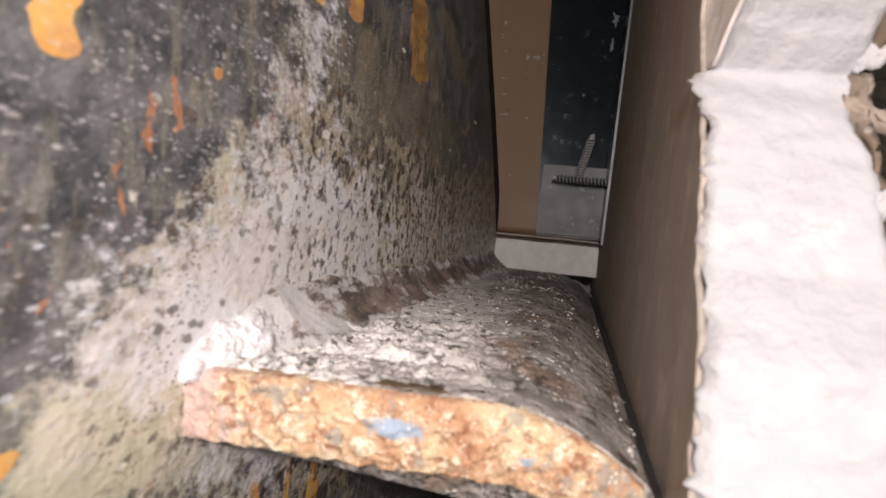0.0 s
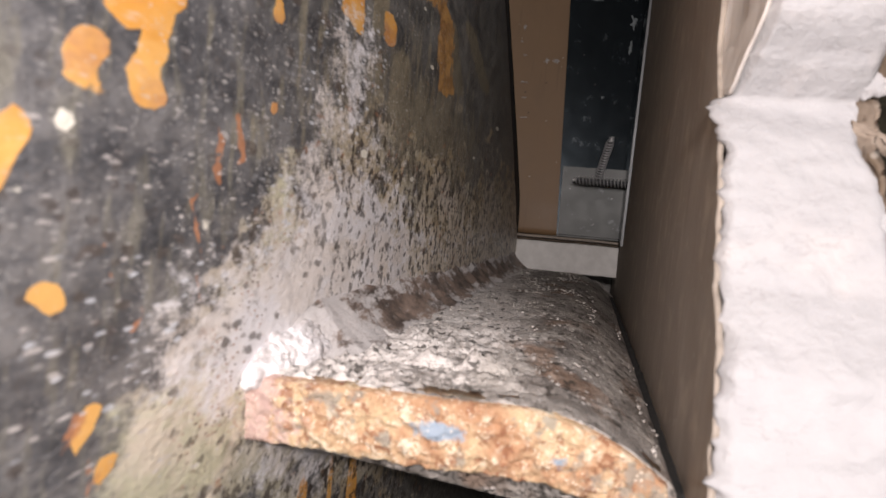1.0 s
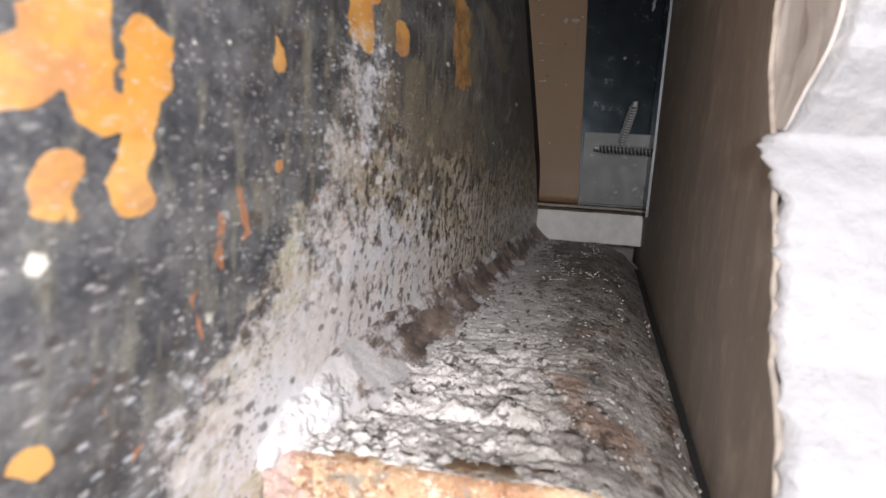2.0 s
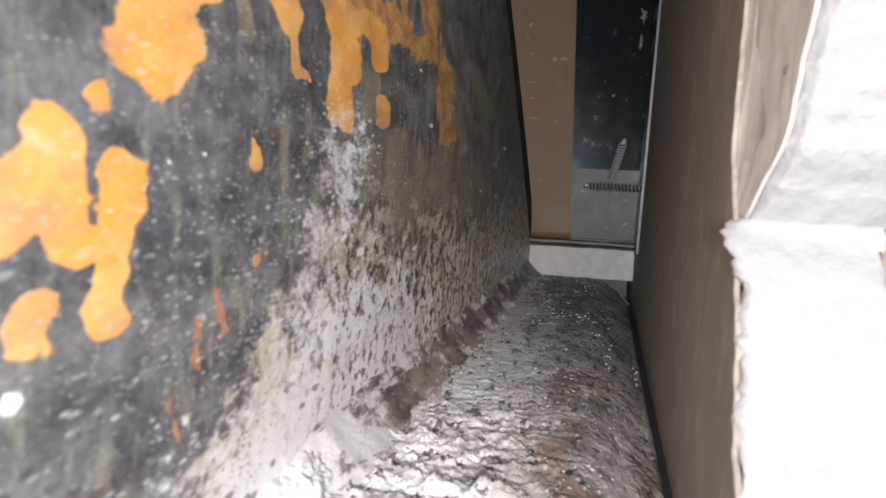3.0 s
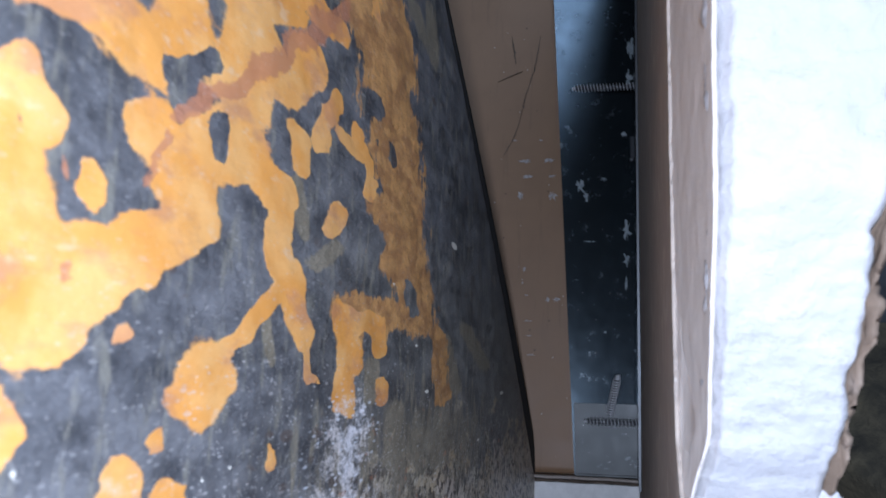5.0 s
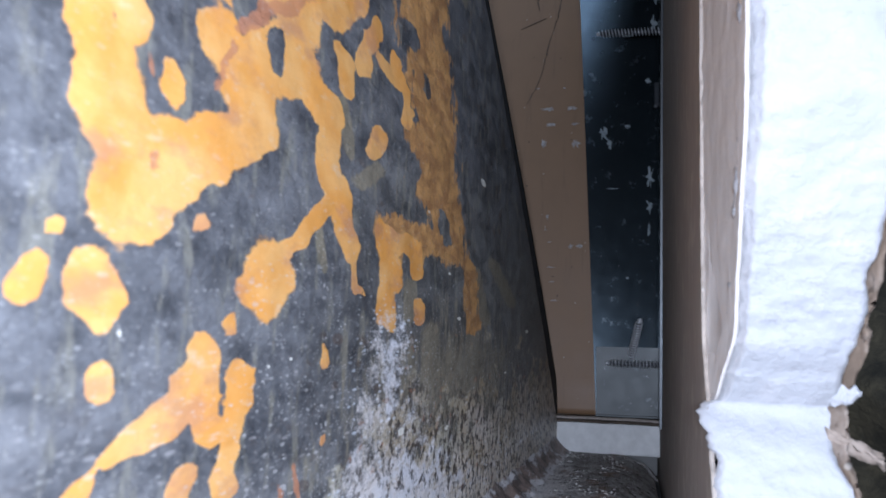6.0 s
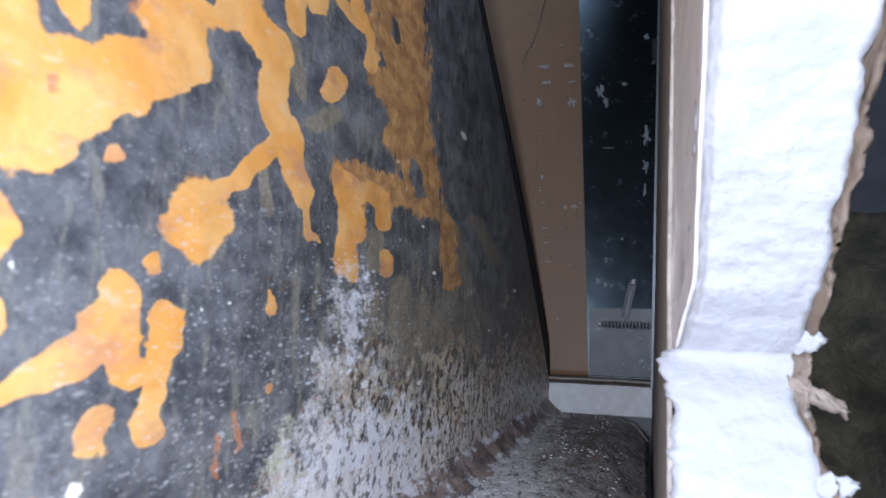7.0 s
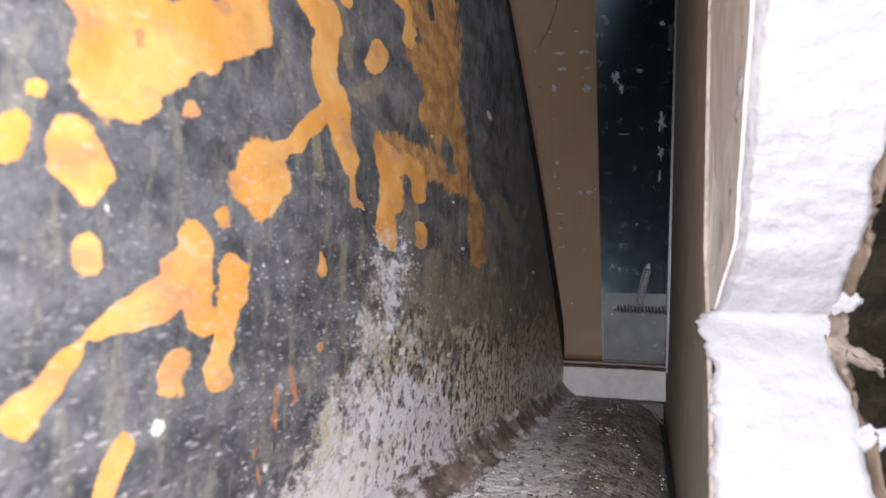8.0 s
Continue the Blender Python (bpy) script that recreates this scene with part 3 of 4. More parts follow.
    fan = 1.35 - np.hypot((Y - 0.106) / np.where(Y < 0.106, 0.024, 0.055), (Z - 0.706) / 0.027)
    plume = np.maximum(np.minimum(plume, 0.45), np.minimum(fan, 0.72))
    attribute(ob, "slot", np.clip((Y - 0.088) / 0.02, 0, 1) * np.clip((0.745 - Z) / 0.020, 0, 1))
    attribute(ob, "olive", np.maximum(0.80 - np.hypot((Y - 0.165) / 0.12, (Z - 0.738) / 0.030), np.minimum(capsule_field(Y, Z, WORN) + 0.5, 0.9)))
    attribute(ob, "sparkle", np.maximum(0.25 + capsule_field(Y, Z, [(0.088, 0.712, 0.112, 0.750, 0.007)]), np.clip(1.2 - np.abs(Z - 0.7125) / 0.008, 0, 1)))
    attribute(ob, "gritty", 0.9 - np.hypot((Y - 0.076 - 0.6 * (Z - 0.705)) / 0.012, (Z - 0.707) / 0.026))
    # farther in: paint lightened against torch falloff, pale scale turned tan
    attribute(ob, "far_lift_tan", np.clip((Y - 0.075) / 0.06, 0, 1) * np.clip((0.80 - Z) / 0.03, 0, 1))
    attribute(ob, "grit", np.clip((0.752 - Z) / 0.030, 0, 1))
    toe = 1.15 - np.abs(Z - 0.7125 - 0.10 * np.clip(Y - 0.10, 0, 0.03)) / 0.0065 - np.clip((Y - 0.13) / 0.06, 0, 1) - 2 * np.clip((0.086 - Y) / 0.010, 0, 1)
    attribute(ob, "dust", np.maximum(np.maximum(corner, plume), np.maximum(toe, 0.35 - np.abs(Z - 0.712) / 0.012 - np.clip((0.086 - Y) / 0.012, 0, 1))))
    return ob


FLANGE_Z = 0.7032


def fall(y):
    """The ledge drops a little towards its far end."""
    return -0.041 * (y - 0.081)


def ledge_top(x):
    """Height of the plate's upper side across its width: flat, then rolled over towards the toe."""
    if x < 0.004:
        return FLANGE_Z
    return FLANGE_Z - 0.0068 * ((x - 0.004) / 0.0176) ** 2.0


def ledge_low(x):
    return 0.6952 if x < 0.004 else 0.6952 - 0.006 * ((x - 0.004) / 0.0176) ** 2


def ledge_front(x):
    return 0.081 + 0.10 * max(0.0, x + 0.005) ** 1.0 * 0.9


def build_flange(parent):
    n, m = 130, 420
    xs = np.linspace(-0.030, 0.0214, n)
    us = np.linspace(0, 1, m) ** 1.5
    top = np.zeros((n + 14, m, 3))
    for i in range(n + 14):
        for j, u in enumerate(us):
            if i < n:
                x, z = xs[i], ledge_top(xs[i])
            else:
                a = (i - n + 1) / 14 * math.pi * 0.95
                x, z = 0.0214 + 0.0020 * math.sin(a), ledge_top(0.0214) - 0.0034 * (1 - math.cos(a))
            y = ledge_front(min(x, 0.0214)) + 0.0011 + (0.358 - 0.081) * u
            fade = max(0.12, 1 - max(0, x + 0.004) / 0.018) * min(1.0, max(0.2, 1.25 - (y - 0.09) / 0.11))
            crust = max(0.0, 1 - abs(y - 0.105) / 0.05) * fade
            b = wave(x, y, 1, 230, 4) * 0.0003 * fade + max(0.0, wave(x, y, 7, 420, 3)) * 0.0007 * fade
            b += crust * (max(0.0, wave(x, y * 1.1, 12, 210, 5) - 0.05) * 0.0022 - max(0.0, wave(x * 0.7, y * 1.1, 15, 150, 4) - 0.08) * 0.0030)
            b += wave(x, y, 3, 40, 2) * 0.0003
            if j == 0:
                b = b * 0.4 - 0.0004
            top[i, j] = (x, y, z + b + fall(y))
    verts, faces = slab(top, lambda v: (min(v[0], 0.0204), v[1], ledge_low(min(v[0], 0.0204)) + fall(v[1])), flip=True)
    ob = mesh_of("ledge_plate", verts, faces, LEDGE, parent, "grey dusty steel ledge with a rounded toe")
    X, Y = top[..., 0].ravel(), top[..., 1].ravel()
    d = 0.85 - np.abs(Y - 0.16) / 0.24 + np.clip(0.3 - (X + 0.012) / 0.02, -0.6, 0.5) * 0.9
    attribute(ob, "dust", np.maximum(d, 1.15 - np.hypot((X + 0.022) / 0.016, (Y - 0.092) / 0.024)))
    # flame-cut end face
    n, m = 280, 46
    F = np.zeros((n, m, 3))
    for i, x in enumerate(np.linspace(-0.0286, 0.0220, n)):
        zt = ledge_top(x) - 0.0001
        zb = ledge_low(min(x, 0.0214)) - 0.0003 + wave(x, 2, 2, 320, 3) * 0.0005
        for j, v in enumerate(np.linspace(0, 1, m)):
            z = zt + (zb - zt) * v
            y = ledge_front(x) - 0.0006 * math.sin(math.pi * v) ** 0.5 + wave(x, 4, z, 520, 5) * 0.00055
            F[i, j] = (x, y - 0.0003 + (0.0012 if v == 0 else 0), z)
    verts, faces = slab(F, lambda v: (v[0], v[1] + 0.004, v[2]), flip=True)
    end = mesh_of("cut_end", verts, faces, CUT, parent, "rough orange rusted cut end of the ledge")
    X, Z = F[..., 0].ravel(), F[..., 2].ravel()
    attribute(end, "blue", np.maximum(1.0 - np.hypot((X + 0.004) / 0.0055, (Z - 0.6995) / 0.0020), 0.75 - np.hypot((X - 0.0095) / 0.003, (Z - 0.6975) / 0.002)))
    attribute(end, "dust", 0.8 - (X + 0.0288) / 0.014)


def build_weld(parent):
    n, m = 700, 16
    G = np.zeros((n, m, 3))
    for i, u in enumerate(np.linspace(0, 1, n)):
        y = 0.0815 + 0.279 * u ** 1.3
        for j, v in enumerate(np.linspace(0, 1, m)):
            leg = (0.0078 + wave(1, y, 0, 70, 2) * 0.0012) * min(1.0, 0.30 + (y - 0.0815) / 0.030)
            x = web_x(y) - 0.0006 + (leg + 0.0012) * v
            z = FLANGE_Z + fall(y) - 0.0006 + (leg + 0.0010) * (1 - v)
            bulge = math.sin(math.pi * v)
            ripple = math.sin(y * 1500 + 1.6 * bulge + 3 * wave(0, y, 0, 60, 2)) * 0.00004 * min(1.0, max(0.15, (y - 0.16) / 0.10))
            k = bulge * (-0.0011 + ripple) + wave(x, y * 0.5, z, 160, 3) * 0.00025 + wave(x, y * 0.5, z, 700, 3) * 0.00010
            G[i, j] = (x + k * 0.7, y, z + k * 0.7)
    verts, faces = slab(G, lambda v: (web_x(v[1]) - 0.002, v[1], FLANGE_Z + fall(v[1]) - 0.002), flip=True)
    ob = mesh_of("weld_bead", verts, faces, WELD, parent, "rippled brown weld bead, white with dust at its end")
    Y = G[..., 1].ravel()
    V = np.tile(np.linspace(0, 1, m), n)
    attribute(ob, "dust", np.maximum(1.15 - (Y - 0.0815) / 0.050, 0.62 - np.minimum(V, 1 - V) / 0.75))


def build_backing(parent):
    """A thin dark plate behind the web, a little longer than it."""
    n, m = 8, 60
    G = np.zeros((n, m, 3))
    for j, z in enumerate(np.linspace(0.50, 1.0, m)):
        e = max(web_end(z), 0.02)
        for i, u in enumerate(np.linspace(0, 1, n)):
            y = e - 0.02 + (0.02 + 0.080 * e) * u
            G[i, j] = (web_x(y) - 0.0105, min(y, 0.3715), z)
            G[i, j, 0] += 0.0094
    verts, faces = slab(G, lambda v: (v[0] - 0.004, v[1], v[2]))
    mesh_of("backing_plate", verts, faces, BLACK, parent, "black scaled steel plate behind the web")


beam = thing("steel_beam", "weathered steel section, dark web with orange primer splashes and a welded ledge", "steel beam")
build_web(beam)
build_flange(beam)
build_weld(beam)
build_backing(beam)


# ---- crumbs of plaster lying on the ledge ----
def build_crumbs():
    rng = random.Random(4)
    verts, faces = [], []
    for _ in range(5200):
        y = 0.084 + 0.27 * rng.random() ** 1.1
        x = -0.021 + 0.036 * rng.random() ** (0.9 + 0.4 * rng.random())
        if wave(x, y * 0.6, 11, 90, 3) < 0.05:
            continue
        r = 0.00008 + (0.0003 + 0.0012 * max(0.0, y - 0.1)) * rng.random() ** 5
        z = ledge_top(x) + fall(y) + r * 0.25
        bm_pts = []
        for a, b, c in ((0, 0, 1), (1, 0, 0), (0, 1, 0), (-1, 0, 0), (0, -1, 0), (0, 0, -1)):
            s = r * rng.uniform(0.6, 1.4)
            bm_pts.append((x + a * s * 1.2, y + b * s * 1.2, z + c * s * 0.8))
        o = len(verts)
        verts += bm_pts
        faces += [(o, o + 1, o + 2), (o, o + 2, o + 3), (o, o + 3, o + 4), (o, o + 4, o + 1),
                  (o + 5, o + 2, o + 1), (o + 5, o + 3, o + 2), (o + 5, o + 4, o + 3), (o + 5, o + 1, o + 4)]
    for _ in range(46):
        y = rng.choice((0.098, 0.118, 0.152, 0.20)) + rng.gauss(0, 0.004)
        x, r = 0.0213 + rng.gauss(0, 0.0006), 0.00015 + 0.00045 * rng.random() ** 3
        z = ledge_top(0.0214) + fall(y) + 0.0002 + 0.4 * r
        o = len(verts)
        for a, b, c in ((0, 0, 1), (1, 0, 0), (0, 1, 0), (-1, 0, 0), (0, -1, 0), (0, 0, -1)):
            q = r * rng.uniform(0.5, 1.4)
            verts.append((x + a * q, y + b * q, z + c * q))
        faces += [(o, o + 1, o + 2), (o, o + 2, o + 3), (o, o + 3, o + 4), (o, o + 4, o + 1),
                  (o + 5, o + 2, o + 1), (o + 5, o + 3, o + 2), (o + 5, o + 4, o + 3), (o + 5, o + 1, o + 4)]
    ob = mesh_of("plaster_crumbs", verts, faces, CRUMB)
    tagged(ob, "pale plaster crumbs and grit scattered on the steel ledge", "plaster crumbs", kind="stuff")


build_crumbs()


def build_scrap():
    n, m = 26, 6
    G = np.zeros((n, m, 3))
    for i, u in enumerate(np.linspace(0, 1, n)):
        for j, v in enumerate(np.linspace(-1, 1, m)):
            x, y = 0.0155 + 0.0085 * u, 0.353 - 0.020 * u * u
            z = ledge_top(min(x, 0.0214)) + fall(y) + 0.0006 + 0.0012 * math.sin(2.6 * u) - 0.0022 * u * u
            G[i, j] = (x + 0.0003 * v, y + 0.0011 * v * (1 - 0.4 * u), z + 0.0002 * v * v)
    verts, faces = slab(G, lambda p: (p[0], p[1], p[2] - 0.0003), flip=False)
    ob = mesh_of("paper_scrap", verts, faces, CRUMB)
    tagged(ob, "curled off-white paper scrap lying on the ledge corner", "paper scrap")


build_scrap()


def build_gap_shade():
    """A black strip added to paint the shade in the gap between the ledge and the board."""
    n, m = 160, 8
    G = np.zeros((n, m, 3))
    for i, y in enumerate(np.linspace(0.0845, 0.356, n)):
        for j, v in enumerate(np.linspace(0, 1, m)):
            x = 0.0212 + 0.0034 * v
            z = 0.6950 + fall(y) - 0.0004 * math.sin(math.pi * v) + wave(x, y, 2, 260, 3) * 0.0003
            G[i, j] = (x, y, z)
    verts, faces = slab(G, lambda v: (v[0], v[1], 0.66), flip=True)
    ob = mesh_of("gap_shade_strip", verts, faces, GAP_SHADE)
    tagged(ob, "added black strip standing in for the dark gap beside the ledge", "foam strip")


build_gap_shade()


def build_crust():
    """A lumpy white deposit heaped over the end of the weld."""
    bm = bmesh.new()
    centre, size = Vector((-0.0286, 0.0925, 0.7030)), Vector((0.0046, 0.0118, 0.0044))
    for v in bmesh.ops.create_icosphere(bm, subdivisions=6, radius=1.0)["verts"]:
        d = v.co.normalized()
        p = centre + Vector(a * b for a, b in zip(d, size))
        k = 1 + 0.22 * wave(p.x, p.y * 0.7, p.z, 240, 4) + 0.05 * wave(p.x, p.y + 5, p.z, 1300, 3)
        v.co = centre + Vector(a * b * k for a, b in zip(d, size))
    ob = part("plaster_crust", bm, CRUST, None, "", True)
    tagged(ob, "lumpy white plaster crust heaped on the weld end", "plaster crust")


build_crust()


# ---- broken plasterboard ----
def board_x(y, z):
    return 0.0250 + 0.020 * (z - 0.715) + 0.008 * (y - 0.09)


EDGE_Z = [0.50, 0.70, 0.712, 0.720, 0.728, 0.736, 0.742, 0.750, 0.780, 0.850, 1.05]
EDGE_Y = [0.066, 0.071, 0.075, 0.083, 0.087, 0.0925, 0.0975, 0.0905, 0.0765, 0.068, 0.060]


def edge_y(z):
    return float(np.interp(z, EDGE_Z, EDGE_Y))


def torn(z):
    """How far the paper and the core's corner are broken back, above the crack."""
    return 0.0022 * min(1.0, max(0.0, (z - 0.741) / 0.011))


def bevel_y(z):
    """Where the paper begins: far back from the break above the crack."""
    return float(np.interp(z, [0.741, 0.750, 0.780, 1.05], [0.0975, 0.105, 0.108, 0.110]))


def thickness(z):
    """Breadth of the broken edge, wider where it is torn obliquely."""
    return float(np.interp(z, [0.50, 0.705, 0.712, 0.720, 0.728, 0.735, 0.742, 0.760, 0.800, 1.05],
                           [0.024, 0.023, 0.021, 0.0185, 0.0175, 0.0155, 0.0168, 0.0186, 0.023, 0.045]))


def build_board():
    board = thing("plasterboard", "broken white gypsum board edge with grey-brown paper on its faces", "plasterboard")
    n, m = 60, 420
    zs = np.concatenate([np.linspace(0.50, 0.69, 40, endpoint=False), np.linspace(0.69, 0.82, 300, endpoint=False), np.linspace(0.82, 1.05, 80)])
    G = np.zeros((n, m, 3))
    for j, z in enumerate(zs):
        y0 = edge_y(z)
        chip = wave(0, 3, z, 160, 5) * 0.0011 + max(0.0, wave(0, 8, z, 420, 4)) * 0.0016
        left = board_x(y0, z) + 0.0001 + torn(z) - (chip if z < 0.742 else chip * 0.3)
        bump = math.exp(-((z - 0.7400) / 0.0022) ** 4)
        left -= 0.0013 * bump * (1 + 0.6 * wave(0, 5, z, 700, 3))
        left += torn(z) * 0.30 * wave(2, 5, z, 120, 4)
        right = board_x(y0, z) + thickness(z) + wave(4, 3, z, 140, 4) * 0.0011
        for i, u in enumerate(np.linspace(0, 1, n)):
            x = left + (right - left) * u
            rim = min(u, 1 - u)
            y = y0 + wave(x, 1, z, 130, 5) * 0.0005 + wave(x * 0.6, 6, z * 1.6, 330, 3) * 0.0003
            y += 0.0016 * max(0.0, 1 - rim / 0.08) ** 2 * (1 + wave(x, 9, z, 200, 2))
            y += 0.0025 * math.exp(-((z - 0.7415 + 0.12 * (x - left)) / 0.0016) ** 2) * 0.4
            if z > 0.742:
                y += 0.004 * max(0.0, 0.12 - u) / 0.12
            G[i, j] = (x, y, z)
    first, last = G[:1].copy(), G[-1:].copy()
    first[0, :, 0] = [board_x(edge_y(z), z) + 0.0012 + torn(z) for z in zs]
    first[0, :, 1] += 0.005
    last[0, :, 0] -= 0.004
    last[0, :, 1] += 0.005
    G = np.concatenate([first, G, last])
    verts, faces = slab(G, lambda v: (min(v[0] + 0.003, board_x(0.42, v[2]) + 0.0145), 0.42, v[2]), flip=True)
    mesh_of("gypsum_core", verts, faces, GYPSUM, board, "crumbly white gypsum core")
    # grey-brown paper towards the cavity, ragged at the break
    n, m = 120, 420
    P = np.zeros((n, m, 3))
    for j, z in enumerate(zs):
        y0 = (edge_y(z) if z < 0.742 else bevel_y(z)) + 0.0012 + abs(wave(2, 2, z, 150, 4)) * 0.0016
        y0 += 0.0011 * max(0.0, math.sin(z * 780 + 3 * wave(0, 0, z, 60, 2))) ** 3 if z < 0.742 else 0
        for i, u in enumerate(np.linspace(0, 1, n) ** 1.6):
            y = y0 + (0.42 - y0) * u
            P[i, j] = (board_x(y, z) - 0.0004 + wave(1, y, z, 45, 3) * 0.00015, y, z)
    verts, faces = slab(P, lambda v: (v[0] + 0.0007, v[1], v[2]), flip=False)
    mesh_of("back_paper", verts, faces, PAPER, board, "grey-brown paper face, streaky")
    # torn paper bevel above the crack
    n, m = 40, 260
    T = np.zeros((n, m, 3))
    for j, z in enumerate(np.linspace(0.7425, 1.05, m)):
        y0 = edge_y(z)
        for i, u in enumerate(np.linspace(0, 1, n)):
            deep = bevel_y(z) + 0.004
            y = deep + (y0 + 0.0008 - deep) * u
            x = board_x(y, z) + (0.0003 + torn(z)) * u ** 0.7 + wave(y, 1, z, 240, 4) * 0.00010 - 0.0003 * (1 - u)
            T[i, j] = (x, y + wave(3, 2, z, 260, 4) * 0.0008 * u, z)
    verts, faces = slab(T, lambda v: (v[0] + 0.0006, v[1] + 0.001, v[2]), flip=True)
    mesh_of("torn_paper", verts, faces, FUZZ, board, "torn tan paper layer along the break")
    # face paper on the far side, torn, with curled flaps
    n, m = 14, 700
    T = np.zeros((n, m, 3))
    for j, z in enumerate(np.linspace(0.50, 1.05, m)):
        y0 = edge_y(z)
        r = board_x(y0, z) + thickness(z) - 0.0002
        rag = wave(7, 1, z, 190, 5) * 0.0028
        for i, u in enumerate(np.linspace(0, 1, n)):
            T[i, j] = (r + 0.0010 * (1 - u) - 0.003 * u + wave(7, u * 0.3, z, 190, 4) * 0.0011, y0 - 0.0004 + rag * (1 - u) + 0.007 * u, z)
    verts, faces = slab(T, lambda v: (v[0] - 0.0004, v[1] + 0.0005, v[2]), flip=True)
    mesh_of("face_paper", verts, faces, TORN, board, "torn tan face paper")
    for k, (z, reach, drop, mat, label) in enumerate(((0.7385, 0.0052, -0.0030, TORN, "curled tan paper flap"), (0.7270, 0.0030, 0.0010, GYPSUM, "hanging white gypsum chip"),
                                                      (0.7195, 0.0034, -0.0008, GYPSUM, "hanging white gypsum chip"), (0.7440, 0.0022, 0.0004, GYPSUM, "hanging white gypsum chip"))):
        n, m = 24, 14
        F = np.zeros((n, m, 3))
        y0 = edge_y(z) + 0.0004
        for i, u in enumerate(np.linspace(0, 1, n)):
            for j, v in enumerate(np.linspace(-1, 1, m)):
                w = 0.0011 if mat is TORN else 0.0017 * (1 - 0.8 * u ** 3)
                zz = z + v * w + drop * u + wave(k, u * 4, v, 1, 3) * 0.0005
                F[i, j] = (board_x(y0, z) + thickness(z) - 0.0014 + (reach + 0.0014) * u + wave(k, 9, v * 3, 1, 2) * 0.0006 * u, y0 - 0.0008 * math.sin(u * 2.2) + 0.0006 * v * v + wave(u * 5, v * 2, k, 1, 3) * 0.0003, zz)
        verts, faces = slab(F, lambda p: (p[0], p[1] + 0.0007, p[2]), flip=True)
        mesh_of("paper_flap" if mat is TORN else "gypsum_chip", verts, faces, mat, board, label)


build_board()


# ---- the back of the cavity: brown sheet, steel stud, track, strip ----
def back_y(z):
    """The back of the cavity leans slightly away."""
    return 0.3695 + 0.07 * (z - 0.709)


def build_panel():
    ob = thing("brown_panel", "brown hardboard sheet with scuffs, standing behind the steel stud", "panel")
    n, m = 30, 120
    G = np.zeros((n, m, 3))
    for i, x in enumerate(np.linspace(-0.14, -0.0012, n)):
        for j, z in enumerate(np.linspace(0.709, 1.10, m)):
            G[i, j] = (x, back_y(z) + 0.003 + wave(x, 0, z, 12, 2) * 0.0004, z)
    verts, faces = slab(G, lambda v: (v[0], v[1] + 0.006, v[2]), flip=True)
    mesh_of("sheet", verts, faces, BROWN, ob)


def build_stud():
    ob = thing("steel_stud", "dark blue-grey galvanised steel wall stud with scuffs", "stud")
    bm = bmesh.new()
    lo, hi = -0.0050, -0.0178
    vs = [bm.verts.new(p) for p in ((lo, back_y(0.709), 0.709), (0.0290, back_y(0.709) + 0.0045, 0.709), (0.0400, back_y(1.08) + 0.0059, 1.08), (hi, back_y(1.08) - 0.0017, 1.08))]
    f = bm.faces.new(vs)
    ex = bmesh.ops.extrude_face_region(bm, geom=[f])["geom"]
    bmesh.ops.translate(bm, verts=[v for v in ex if isinstance(v, bmesh.types.BMVert)], vec=(0, 0.0012, 0))
    part("stud_web", bm, STUD, ob)
    bm = bmesh.new()
    for z0, z1 in ((0.709, 1.08),):
        a, b = board_x(0.33, z0) - 0.0012, board_x(0.33, z1) - 0.0012
        vs = [bm.verts.new(p) for p in ((a, 0.329, z0), (a, back_y(z0) - 0.0002, z0), (b, back_y(z1) - 0.0002, z1), (b, 0.329, z1))]
        f = bm.faces.new(vs)
        ex = bmesh.ops.extrude_face_region(bm, geom=[f])["geom"]
        bmesh.ops.translate(bm, verts=[v for v in ex if isinstance(v, bmesh.types.BMVert)], vec=(0.0007, 0, 0))
    part("stud_flange", bm, STUD, ob)
    bm = bmesh.new()
    a, b = board_x(0.33, 0.709) - 0.0016, board_x(0.33, 1.08) - 0.0016
    vs = [bm.verts.new(p) for p in ((a, 0.3275, 0.709), (a + 0.001, 0.3275, 0.709), (b + 0.001, 0.3275, 1.08), (b, 0.3275, 1.08))]
    f = bm.faces.new(vs)
    ex = bmesh.ops.extrude_face_region(bm, geom=[f])["geom"]
    bmesh.ops.translate(bm, verts=[v for v in ex if isinstance(v, bmesh.types.BMVert)], vec=(0, 0.0014, 0))
    part("lip", bm, LIP, ob, "bright cut steel lip")
    track = thing("steel_track", "grey galvanised steel floor track below the stud", "track")
    bm = bmesh.new()
    box(bm, -0.0046, 0.0272, 0.3672, 0.3684, 0.7102, 0.7445)
    part("track_leg", bm, TRACK, track)
    bm = bmesh.new()
    box(bm, -0.0046, 0.0272, 0.3672, 0.3900, 0.7090, 0.7101, 0.0002)
    part("track_base", bm, TRACK, track)
    tab = thing("steel_tab", "small dark bent steel tab on the stud", "steel tab")
    bm = bmesh.new()
    box(bm, 0.0268, 0.0293, 0.3755, 0.3808, 0.8740, 0.8870, 0.0005)
    part("tab_plate", bm, SLAB, tab)
    bm = bmesh.new()
    bmesh.ops.create_uvsphere(bm, u_segments=10, v_segments=8, radius=0.0012, matrix=Matrix.Translation((0.0274, 0.3752, 0.8735)))
    part("rivet_end", bm, LIP, tab, "bright burr", True)


